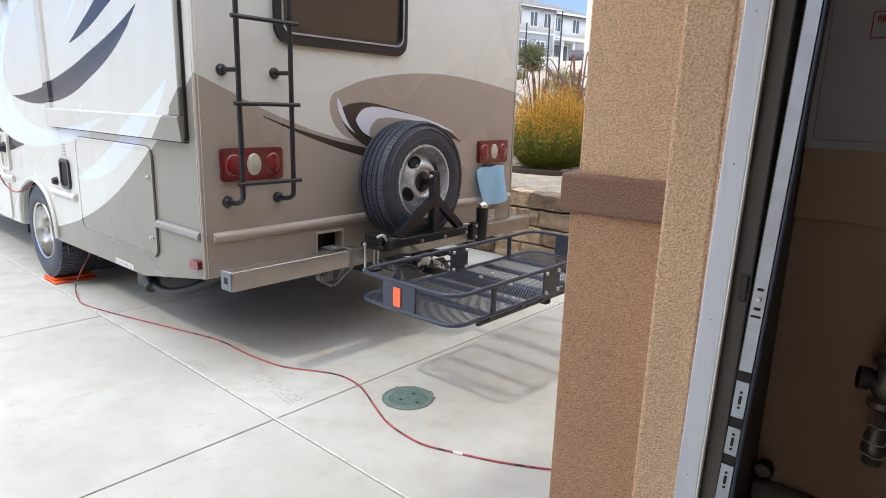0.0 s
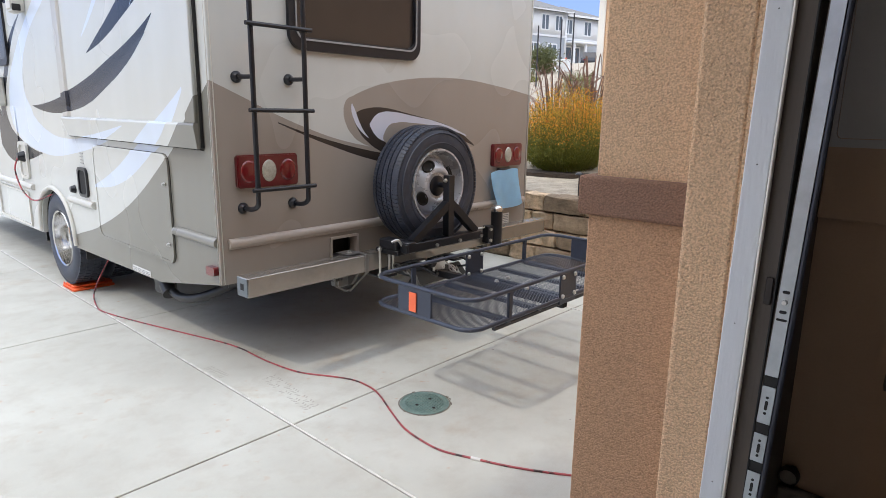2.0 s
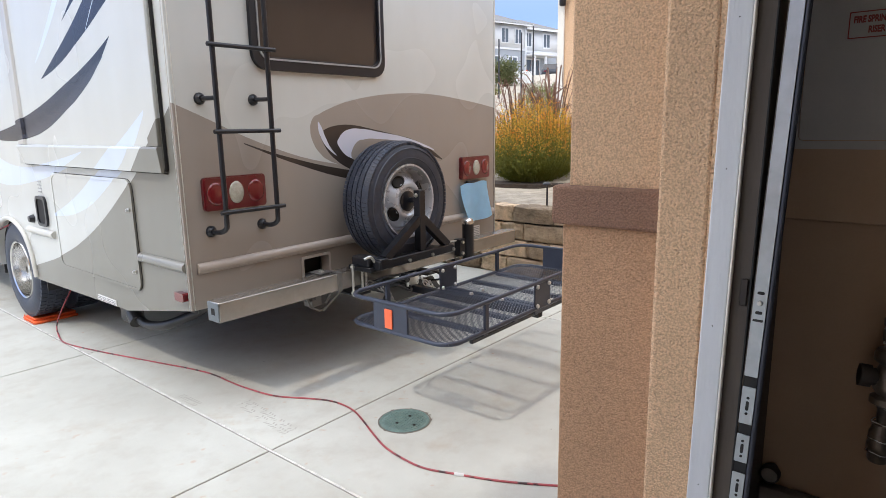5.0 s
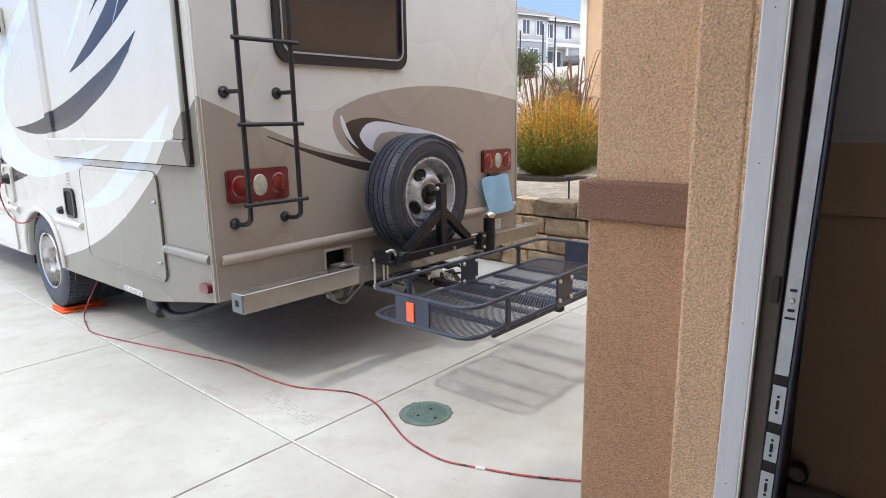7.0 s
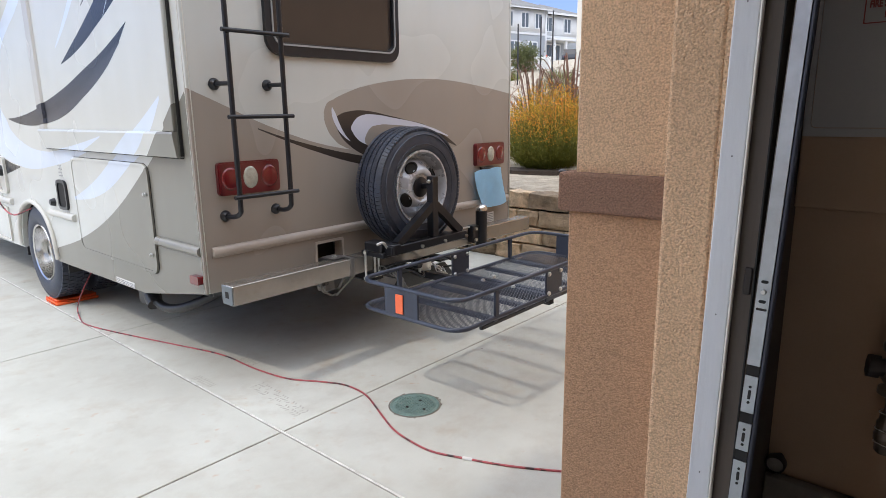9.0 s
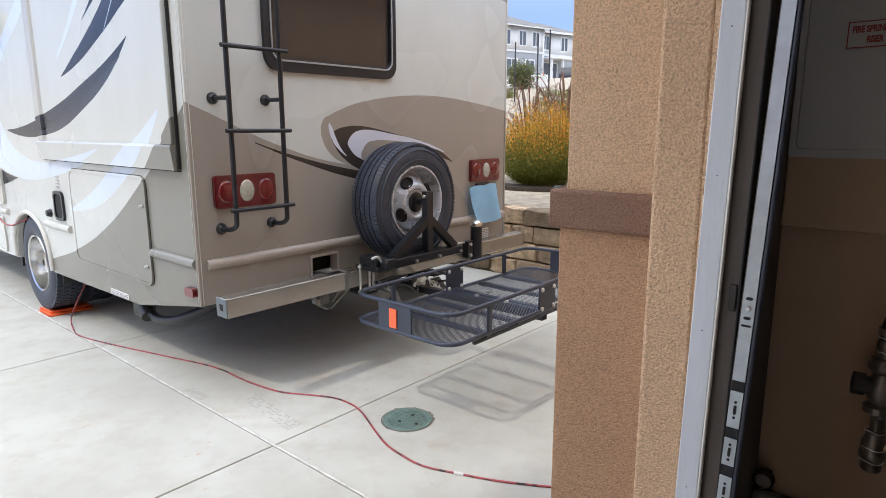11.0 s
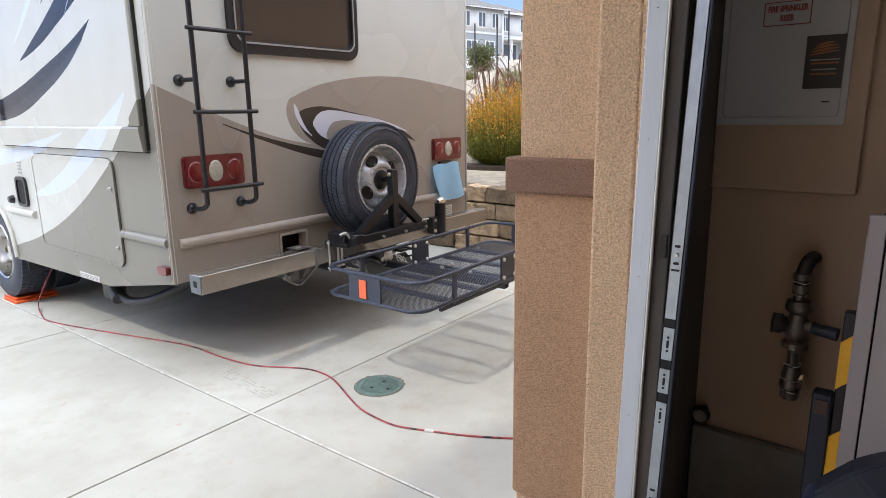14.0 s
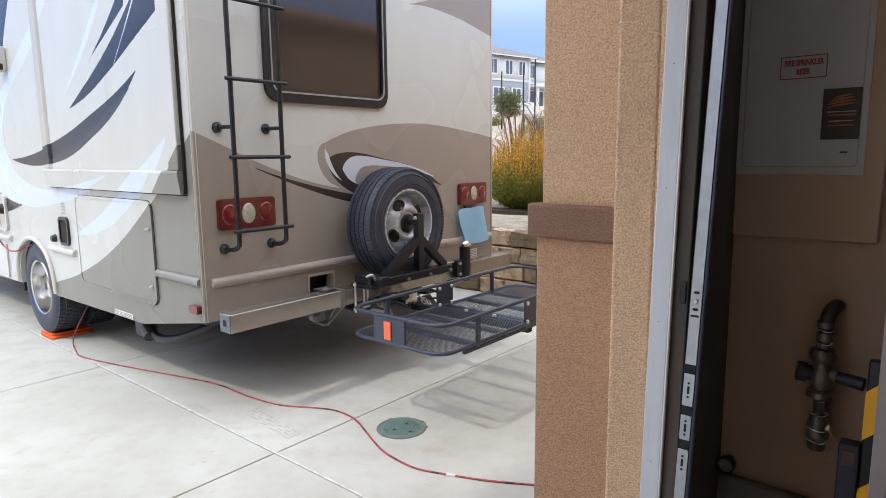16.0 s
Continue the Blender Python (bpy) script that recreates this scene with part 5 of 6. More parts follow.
# red hose across the driveway
hose = thing("hose", "faded red hose lying across the driveway", "hose", at=(0.4, 0, 0))
HR = 0.0046
trail = [(0.30, 2.12, 0.36), (0.22, 2.11, 0.30), (0.12, 2.11, 0.14), (0.06, 2.08, 0.03), (0.0, 1.86, HR), (-0.016, 1.684, HR), (0.048, 1.375, HR), (0.186, 0.867, HR), (0.27, 0.56, HR), (0.296, 0.388, HR), (0.296, 0.25, HR), (0.302, 0.097, HR), (0.337, -0.123, HR), (0.429, -0.298, HR), (0.475, -0.40, HR), (0.485, -0.50, HR), (0.463, -0.621, HR), (0.37, -0.827, HR), (0.315, -0.96, HR), (0.292, -1.08, HR), (0.29, -1.213, HR), (0.34, -1.358, HR), (0.403, -1.513, HR), (0.502, -1.69, HR), (0.62, -1.86, HR), (0.9, -1.98, HR), (2.2, -1.95, HR)]
bm = mesh()
tube(bm, smooth_path(trail, 6), HR, 8)
part("hose_line", bm, M_HOSE, hose)
bm = mesh()
tube(bm, [(0.333, -1.34, HR), (0.348, -1.378, HR)], HR + 0.0025, 10)
part("coupling", bm, M_WHITEPAPER, hose, "pale tape wrap")
bm = mesh()
tube(bm, smooth_path([(-0.055, 3.16, 0.97), (-0.085, 3.15, 0.88), (-0.07, 3.11, 0.74), (-0.05, 2.98, 0.66), (-0.03, 2.82, 0.66), (0.04, 2.66, 0.72), (0.2, 2.55, 0.76)], 6), 0.0062, 8)
cord = part("power_cord", bm, M_HOSE, power)

# round cover in the slab
cover = thing("access_cover", "round faded green utility cover set in the concrete", "manhole cover", at=(0.555, -0.857, 0))
bm = mesh()
cm = pose(0.555, -0.857, 0.0)
lathe(bm, [(0.121, 0.0005), (0.119, 0.0045), (0.113, 0.0045), (0.111, 0.002), (0.103, 0.002), (0.101, 0.0045), (0, 0.0055)], cm, 48)
for i in range(-8, 9):
    for j in range(-8, 9):
        x, y = 0.0115 * i, 0.0115 * j
        if math.hypot(x, y) < 0.094:
            box(bm, 0.555 + x - 0.0033, 0.555 + x + 0.0033, -0.857 + y - 0.0033, -0.857 + y + 0.0033, 0.004, 0.0072)
part("lid", bm, M_COVER, cover)
bm = mesh()
lathe(bm, [(0.128, 0.0006), (0.128, 0.0022), (0.1215, 0.0022)], cm, 48)
part("rim", bm, M_CONCRETE_DARK, cover)
chips = random.Random(5)
bm = mesh()
for k in range(26):
    a, r = chips.uniform(-0.9, 1.3) if k < 20 else chips.uniform(2.6, 4.0), chips.uniform(0.124, 0.134)
    w = chips.uniform(0.0015, 0.005)
    box(bm, 0.555 + r * math.cos(a) - w, 0.555 + r * math.cos(a) + w, -0.857 + r * math.sin(a) - w * 0.6, -0.857 + r * math.sin(a) + w * 0.6, -0.001, 0.0028, 0.0, Matrix.Rotation(a, 3, "Z"))
tagged(part("broken_edge", bm, M_JOINT, cover, "dark crumbs along the broken concrete edge"), kind="stuff")
for dx, dy in ((-0.047, 0.005), (0.043, 0.004), (-0.013, -0.074)):
    bm = mesh()
    lathe(bm, [(0.008, 0.0065), (0.008, 0.0078), (0, 0.0078)], pose(0.555 + dx, -0.857 + dy, 0), 12)
    part("bolt_hole", bm, M_DARK, cover)

# ---- garage things ----
panel = thing("sprinkler_cabinet", "grey metal sprinkler cabinet door set flush in the wall", "cabinet", at=(0.37, -2.6, 1.3))
PX = WALL_X - 0.028
bm = mesh()
ring(bm, rounded(-2.755, -2.440, 1.318, 1.90, 0.003, 2), rounded(-2.740, -2.455, 1.338, 1.88, 0.012, 2), PX - 0.008, PX - 0.0005, "x")
part("panel_frame", bm, M_PANEL, panel)
bm = mesh()
prism(bm, rounded(-2.738, -2.457, 1.340, 1.878, 0.012, 4), PX - 0.006, PX - 0.0005, "x")
panel_door = part("panel_door", bm, M_PANEL, panel)
bm = mesh()
prism(bm, rounded(-2.716, -2.698, 1.376, 1.380, 0.0015, 2), PX - 0.0085, PX - 0.006, "x")
part("latch", bm, M_IRON, panel_door)
sign = thing("riser_sign", "white sign with red lettering in a red border", "sign", at=(PX - 0.008, -2.6, 1.6))
bm = mesh()
box(bm, PX - 0.0085, PX - 0.0065, -2.655, -2.540, 1.577, 1.640)
part("sign_plate", bm, M_PANEL, sign)
bm = mesh()
ring(bm, rounded(-2.654, -2.541, 1.578, 1.639, 0.002, 2), rounded(-2.6515, -2.5435, 1.5805, 1.6365, 0.002, 2), PX - 0.0095, PX - 0.0084, "x")
part("sign_border", bm, M_SIGNRED, sign)


def words(text, size, at, parent, material):
    c = bpy.data.curves.new("words", "FONT")
    c.body, c.size, c.align_x, c.align_y, c.extrude, c.offset = text, size, "CENTER", "CENTER", 0.0004, 0.0008
    c.space_character = 1.0
    tmp = bpy.data.objects.new("words", c)
    data = bpy.data.meshes.new_from_object(tmp)
    bpy.data.objects.remove(tmp)
    data.materials.append(material)
    ob = new("lettering", data)
    ob.parent = parent
    ob.matrix_basis = Matrix.Translation(-parent.location) @ Matrix.Translation(at) @ Matrix(((0, 0, -1), (-1, 0, 0), (0, 1, 0))).to_4x4() @ Matrix.Diagonal((0.82, 1.25, 1, 1))
    return ob


words("FIRE SPRINKLER", 0.0165, (PX - 0.0092, -2.5975, 1.620), sign, M_SIGNRED)
words("RISER", 0.0165, (PX - 0.0092, -2.5975, 1.596), sign, M_SIGNRED)
label = thing("sticker", "black sticker with an orange wave emblem and small print", "sticker", at=(PX - 0.008, -2.69, 1.48))
bm = mesh()
box(bm, PX - 0.0085, PX - 0.0065, -2.738, -2.650, 1.412, 1.546)
part("sticker_sheet", bm, M_STICKER, label)
for k in range(4):
    bm = mesh()
    half = 0.034 * math.sqrt(1 - (0.22 * k + 0.1) ** 2)
    pts = [(-2.694 + half * (1 - 2 * i / 10), 1.498 + 0.0075 * k + 0.009 * (i / 10) + 0.004 * math.sin(math.pi * i / 10)) for i in range(11)]
    prism(bm, pts + [(u, v - 0.0058 * math.sin(math.pi * (i + 1) / 12)) for i, (u, v) in enumerate(pts[::-1])], PX - 0.0095, PX - 0.0084, "x")
    part("emblem_stroke", bm, M_STICKORANGE, label)
for z, a, b, hgt, ink in ((1.4835, -2.728, -2.662, 0.0028, M_GREYPRINT), (1.474, -2.727, -2.664, 0.0045, M_STICKORANGE), (1.459, -2.722, -2.667, 0.0030, M_GREYPRINT), (1.447, -2.724, -2.665, 0.0040, M_STICKORANGE)):
    bm = mesh()
    box(bm, PX - 0.0095, PX - 0.0084, a, b, z, z + hgt)
    part("print", bm, ink, label)

riser = thing("sprinkler_riser", "tarnished bronze sprinkler riser valve on the garage wall", "riser valve", at=(0.33, -2.68, 0.53))
RX, RY = 0.315, -2.706
bm = mesh()
tube(bm, smooth_path([(WALL_X - 0.002, -2.722, 0.952), (0.365, -2.720, 0.958), (0.332, -2.714, 0.950), (RX, -2.708, 0.922), (RX, RY, 0.88)], 5), 0.0185, 14)
part("elbow", bm, M_IRON, riser)
bm = mesh()
lathe(bm, [(0.0170, 0.922), (0.0220, 0.922), (0.0220, 0.906), (0.0180, 0.905), (0.0166, 0.893), (0.0212, 0.891), (0.0212, 0.869), (0.0147, 0.864), (0.0147, 0.848), (0.0285, 0.846), (0.0340, 0.834), (0.0340, 0.820), (0.0202, 0.808), (0.0276, 0.790), (0.0340, 0.769), (0.0313, 0.748), (0.0202, 0.732), (0.0331, 0.725), (0.0340, 0.710), (0.0239, 0.705), (0.0147, 0.697), (0.0138, 0.660), (0.0212, 0.655), (0.0212, 0.641), (0.0258, 0.633), (0.0258, 0.608), (0.0285, 0.603), (0.0285, 0.589), (0.0239, 0.585), (0.0239, 0.561), (0.0202, 0.555), (0.0000, 0.555)], pose(RX, RY, 0.0), 20)
part("valve_body", bm, M_BRASS, riser)
for z, r in ((0.8985, 0.0190), (0.862, 0.0180), (0.700, 0.0165), (0.660, 0.0225), (0.617, 0.0268), (0.582, 0.0262)):
    bm = mesh()
    tube(bm, [(RX + r * math.cos(a), RY + r * math.sin(a), z + 0.002 * math.sin(3 * a)) for a in (2 * math.pi * i / 20 for i in range(20))], 0.0013, 6, closed=True)
    part("thread_tape", bm, M_WHITEPAPER, riser, "pale thread tape")
bm = mesh()
tube(bm, [(RX, RY, 0.772), (RX - 0.01, RY + 0.035, 0.774)], 0.022, 14)
tube(bm, [(RX - 0.01, RY + 0.035, 0.774), (RX - 0.016, RY + 0.058, 0.776)], 0.029, 8)
part("union_nut", bm, M_IRON, riser)
bm = mesh()
tube(bm, [(RX, RY, 0.776), (RX - 0.01, RY - 0.040, 0.776)], 0.018, 14)
part("side_port", bm, M_BRASS, riser)
bm = mesh()
tube(bm, [(RX - 0.01, RY - 0.040, 0.776), (RX - 0.02, RY - 0.100, 0.772)], [0.016, 0.018], 14)
part("drain_pipe", bm, M_PLASTIC, riser, "black plastic drain pipe")
bm = mesh()
tube(bm, [(RX, RY - 0.014, 0.622), (RX - 0.005, RY - 0.030, 0.624)], 0.007, 10)
lathe(bm, [(0, 0.01), (0.012, 0.01), (0.012, 0)], pose(RX - 0.004, RY - 0.020, 0.623, 90, 0, 0), 6)
tube(bm, [(RX - 0.008, RY - 0.028, 0.620), (RX - 0.012, RY - 0.050, 0.590), (RX - 0.012, RY - 0.038, 0.530)], 0.0026, 6)
part("lever", bm, M_LEVER, riser, "brass-coloured lever handle")
gauge = thing("pressure_gauge", "small round pressure gauge low on the wall", "gauge", at=(0.38, -2.46, 0.41))
bm = mesh()
lathe(bm, [(0, 0.0), (0.026, 0.0), (0.026, 0.022), (0.022, 0.026), (0.021, 0.022)], pose(0.366, -2.466, 0.413, 0, -90, 0), 24)
tube(bm, [(0.36, -2.466, 0.413), (0.399, -2.466, 0.413)], 0.012, 10)
part("case", bm, M_IRON, gauge)
bm = mesh()
lathe(bm, [(0.021, 0.0225), (0, 0.0225)], pose(0.366, -2.466, 0.413, 0, -90, 0), 24)
part("dial", bm, M_CONCRETE_DARK, gauge)

cabinet = thing("storage_cabinet", "grey-beige boarded cabinet with vertical grooves", "cabinet", at=(0.27, -3.2, 0))
bm = mesh()
box(bm, 0.165, WALL_X - 0.04, -3.55, -2.868, 0.004, 1.10, 0.004)
part("carcass", bm, M_DARK, cabinet)
for k in range(8):
    bm = mesh()
    if k == 0:
        box(bm, 0.150, 0.164, -2.882, -2.846, 0.006, 1.12, 0.002)
    else:
        y1 = -2.886 - 0.086 * (k - 1)
        box(bm, 0.150, 0.164, y1 - 0.082, y1, 0.006, 1.12, 0.002)
    part("board", bm, M_GREYBOARD, cabinet)
tape = thing("guard_post", "post wrapped in black and yellow hazard tape", "guard post", at=(0.15, -2.84, 0))
bm = mesh()
box(bm, 0.168, 0.198, -2.852, -2.822, 0.004, 0.875, 0.004)
part("post_core", bm, M_STICKER, tape)
for z in (0.16, 0.415, 0.67):
    bm = mesh()
    prism(bm, [(-2.8525, z + 0.03), (-2.8215, z), (-2.8215, z + 0.125), (-2.8525, z + 0.155)], 0.1658, 0.1682, "x")
    part("tape_band", bm, M_YELLOW, tape, "yellow tape band")
stand = thing("steel_stand", "dark blue steel stand with a rusty top", "stand", at=(0.2, -2.79, 0))
bm = mesh()
box(bm, 0.155, 0.20, -2.820, -2.776, 0.004, 0.655, 0.004)
part("upright", bm, M_PLASTIC, stand)
bm = mesh()
box(bm, 0.150, 0.154, -2.813, -2.785, 0.60, 0.64, 0.001)
part("rust_plate", bm, M_RUST, stand, "rusty top plate")
tool = thing("power_tool", "dark blue plastic power tool with an angled black grip", "power tool", at=(-0.1, -2.85, 0))
bm = mesh()
tube(bm, [(-0.10, -2.850, 0.515), (-0.10, -2.915, 0.590), (-0.09, -2.945, 0.608), (-0.06, -3.05, 0.655), (-0.02, -3.2, 0.675)], 0.038, square=True, up=(1, 0, 0))
bmesh.ops.bevel(bm, geom=bm.edges[:], offset=0.007, segments=2, affect="EDGES")
part("grip", bm, M_PLASTIC, tool)
bm = mesh()
box(bm, -0.15, -0.05, -2.885, -2.805, 0.34, 0.530, 0.02, seg=3)
part("housing", bm, M_NAVY, tool, "dark blue plastic housing")
bm = mesh()
lathe(bm, [(0.046, 0.0), (0.046, 0.008), (0.040, 0.013), (0.034, 0.008), (0.026, 0.008), (0.022, 0.012), (0, 0.012)], pose(-0.15, -2.845, 0.455, 0, -90, 0), 28)
part("round_cap", bm, M_NAVY, tool)
bm = mesh()
tube(bm, [(-0.10, -2.84, 0.36), (-0.08, -2.88, 0.004)], 0.016, 10)
part("shaft", bm, M_PLASTIC, tool)
bag = thing("plastic_bag", "crumpled clear plastic bag on a dark stool", "plastic bag", at=(-0.06, -2.99, 0.30))
bm = mesh()
bmesh.ops.create_icosphere(bm, subdivisions=4, radius=1.0)
for v in bm.verts:
    d = v.co.normalized()
    fold = noise.noise(d * 2.3) * 0.22 + abs(noise.noise(d * 5.0 + Vector((3, 1, 2)))) * 0.30 + abs(noise.noise(d * 11.0)) * 0.12
    v.co = Vector((-0.08, -2.985, 0.440)) + Vector((d.x * 0.075, d.y * 0.085, d.z * 0.145)) * (0.80 + fold)
part("film", bm, M_FILM, bag)
stool = thing("step_stool", "dark plastic step stool under the bag", "stool", at=(-0.06, -2.99, 0.0))
bm = mesh()
box(bm, -0.14, 0.02, -3.08, -2.91, 0.27, 0.295, 0.006)
part("seat", bm, M_PLASTIC, stool)
for dx in (-0.13, -0.01):
    for dy in (-3.07, -2.94):
        bm = mesh()
        box(bm, dx, dx + 0.02, dy, dy + 0.02, 0.003, 0.27, 0.003)
        part("leg", bm, M_PLASTIC, stool)
chock = thing("yellow_box", "yellow plastic box with black dots on the garage floor", "box", at=(0.1, -2.7, 0))
bm = mesh()
box(bm, 0.05, 0.20, -2.78, -2.66, 0.004, 0.255, 0.008)
part("body", bm, M_PLATE, chock)
bm = mesh()
ring(bm, rounded(0.052, 0.198, -2.778, -2.662, 0.012, 4), rounded(0.058, 0.192, -2.772, -2.668, 0.010, 4), 0.2552, 0.2564, "z")
part("rim_line", bm, M_STICKER, chock, "black rim line")
for dx, dy in ((0.075, -2.685), (0.10, -2.70), (0.085, -2.725), (0.12, -2.735), (0.07, -2.755), (0.14, -2.69), (0.11, -2.755), (0.145, -2.745), (0.065, -2.705)):
    bm = mesh()
    lathe(bm, [(0.0065, 0.0), (0.0065, 0.0012), (0, 0.0012)], pose(dx, dy, 0.2552), 10)
    part("dot", bm, M_STICKER, chock)

# ---- planted bed and what lies beyond ----
def leaf_card(bm, centre, way, length, width, bend=0.2):
    way = Vector(way).normalized()
    side = way.cross(Vector((rng.uniform(-1, 1), rng.uniform(-1, 1), rng.uniform(-1, 1)))).normalized() * width / 2
    c = Vector(centre)
    mid = c + way * length * 0.5 + Vector((0, 0, -bend * length * 0.1))
    tip = c + way * length + Vector((0, 0, -bend * length * 0.4))
    a, b, d, e = bm.verts.new(c), bm.verts.new(mid + side), bm.verts.new(tip), bm.verts.new(mid - side)
    bm.faces.new((a, b, d, e))


def shrub(name, label, at, radius, height, sprays, low, high, split, spread=0.55):
    root = thing(name, label, "shrub", at=at)
    bm_low, bm_high, bm_twig = mesh(), mesh(), mesh()
    base = Vector(at)
    for k in range(sprays):
        a = rng.uniform(0, 2 * math.pi)
        lean = math.sqrt(rng.random())
        out = Vector((math.cos(a), math.sin(a), 0))
        tall = height * (0.55 + 0.45 * rng.random()) * (1.0 - 0.42 * lean * lean)
        foot = base + out * radius * 0.42 * lean
        tip = base + out * radius * lean * rng.uniform(0.8, 1.12) + Vector((0, 0, tall))
        line = smooth_path([foot, foot.lerp(tip, 0.5) + out * radius * 0.22 * lean, tip], 3)
        tube(bm_twig, line, [0.004 - 0.0028 * i / (len(line) - 1) for i in range(len(line))], 3)
        for i in range(38):
            t = 0.04 + 0.96 * rng.random()
            p = foot.lerp(tip, t) + out * radius * 0.9 * lean * t * (1 - t)
            way = Vector((rng.uniform(-1, 1), rng.uniform(-1, 1), rng.uniform(0.1, 1.3)))
            p += way * 0.02 * rng.random() + Vector((rng.uniform(-0.055, 0.055), rng.uniform(-0.055, 0.055), rng.uniform(-0.04, 0.04)))
            high_up = (p.z - base.z) / height + rng.uniform(-0.18, 0.18) > split
            leaf_card(bm_high if high_up else bm_low, p, way, rng.uniform(0.018, 0.040), rng.uniform(0.008, 0.014))
    part("stem_mass", bm_twig, low, root)
    tagged(part("lower_leaves", bm_low, low, root), kind="stuff")
    tagged(part("upper_leaves", bm_high, high, root), kind="stuff")
    return root


shrub("orange_shrub", "shrub with orange-yellow tips over green leaves", (5.50, 1.44, 0.66), 0.68, 1.14, 900, M_LEAF_GREEN, M_LEAF_ORANGE, 0.44)
def flax_plant(at, blades, size):
    root = thing("flax_plant", "bronze flax plant with long arching blades", "plant", "flax plants in the bed", at=at)
    for k in range(blades):
        a = rng.uniform(0, 2 * math.pi)
        out = Vector((math.cos(a), math.sin(a), 0))
        reach = rng.uniform(0.2, 1.6) * size
        tall = rng.uniform(0.95, 1.75) * size - 0.32 * reach
        base = Vector(at) + out * 0.08
        line = smooth_path([base, base + out * reach * 0.3 + Vector((0, 0, tall * 0.62)), base + out * reach * 0.75 + Vector((0, 0, tall)), base + out * reach * 1.15 + Vector((0, 0, tall * rng.uniform(0.6, 1.05)))], 5)
        across = Vector((-out.y, out.x, 0))
        bm = mesh()
        left, right = [], []
        for i, p in enumerate(line):
            t = i / (len(line) - 1)
            w = 0.022 * (1 - t) ** 0.85 * (0.6 + 1.3 * t * (1 - t)) + 0.0008
            left.append(bm.verts.new(p + across * w))
            right.append(bm.verts.new(p - across * w + Vector((0, 0, 0.006))))
        for i in range(len(line) - 1):
            bm.faces.new((left[i], left[i + 1], right[i + 1], right[i]))
        bmesh.ops.solidify(bm, geom=bm.faces[:], thickness=0.002)
        part("blade", bm, M_FLAX, root)


flax_plant((7.45, 2.26, 0.82), 84, 1.0)
flax_plant((6.95, 2.62, 0.78), 56, 0.86)
shrub("low_shrub", "small grey-green shrub in the gravel bed", (6.05, 0.95, 0.70), 0.30, 0.36, 90, M_LEAF_GREEN, M_LEAF_DARK, 0.6)

mulch = thing("mulch_shade_ring", "dark brown mulch round the foot of the shrub, with the shade painted in", "mulch", at=(5.47, 1.42, 0.65))
bm = mesh()
rim = [(5.47 + (0.62 + rng.uniform(-0.05, 0.05)) * math.cos(2 * math.pi * i / 28), 1.42 + (0.62 + rng.uniform(-0.05, 0.05)) * math.sin(2 * math.pi * i / 28)) for i in range(28)]
prism(bm, rim, 0.60, 0.685, "z")
part("mulch_shade_bed", bm, M_MULCH_AND_SHADE, mulch)
path_light = thing("path_light", "small black garden path light", "path light", at=(3.66, 0.17, 0.64))
bm = mesh()
tube(bm, [(3.66, 0.17, 0.63), (3.66, 0.17, 0.835)], 0.0085, 8)
part("stake", bm, M_BLACK, path_light)
bm = mesh()
lathe(bm, [(0.0, 0.028), (0.03, 0.018), (0.042, 0.004), (0.042, 0.0), (0.0, 0.0)], pose(3.66, 0.17, 0.835), 16)
part("shade", bm, M_BLACK, path_light)

# neighbouring wing with its wall lamp
wing = thing("neighbour_house", "cream stucco house corner with a wall lamp", "house", at=(9.5, 2.5, 0))
NXH, NYH = 8.6, 2.82
bm = mesh()
box(bm, NXH, NXH + 5.0, NYH - 6.0, NYH, 0.3, 6.2, 0.02)
part("wall", bm, M_STUCCO, wing)
bm = mesh()
box(bm, NXH - 0.03, NXH - 0.001, NYH - 0.10, NYH + 0.03, 0.3, 6.2, 0.01)
part("corner_board", bm, M_CREAM, wing, "cream corner trim")
bm = mesh()
box(bm, NXH - 0.16, NXH - 0.06, NYH - 0.16, NYH - 0.06, 3.36, 3.62, 0.02)
tube(bm, [(NXH - 0.11, NYH - 0.11, 3.60), (NXH - 0.11, NYH - 0.11, 3.70), (NXH, NYH - 0.11, 3.72)], 0.02, 8)
lathe(bm, [(0.0, 0.10), (0.09, 0.02), (0.09, 0.0)], pose(NXH - 0.11, NYH - 0.11, 3.61), 12)
part("wall_lamp", bm, M_BLACK, wing, "black lantern wall lamp")
bm = mesh()
prism(bm, [(NXH - 0.5, 6.2), (NXH + 5.5, 6.2), (NXH + 2.5, 7.8)], NYH - 6.4, NYH + 0.4, "y")
part("roof", bm, M_ROOF, wing)

# far house on the rise
FAR = Vector((54.3, 32.4, 6.5))
far_turn = Matrix.Rotation(math.radians(-14), 4, "Z")
far_house = thing("far_house", "white two-storey house with grey lower storey and tiled roof", "house", at=FAR)


def far_part(name, boxes, material, parent, label="", prisms=()):
    bm = mesh()
    for b in boxes:
        box(bm, *b)
    for outline, d0, d1, axis in prisms:
        prism(bm, outline, d0, d1, axis)
    for v in bm.verts:
        v.co = FAR + far_turn @ v.co
    return part(name, bm, material, parent, label)


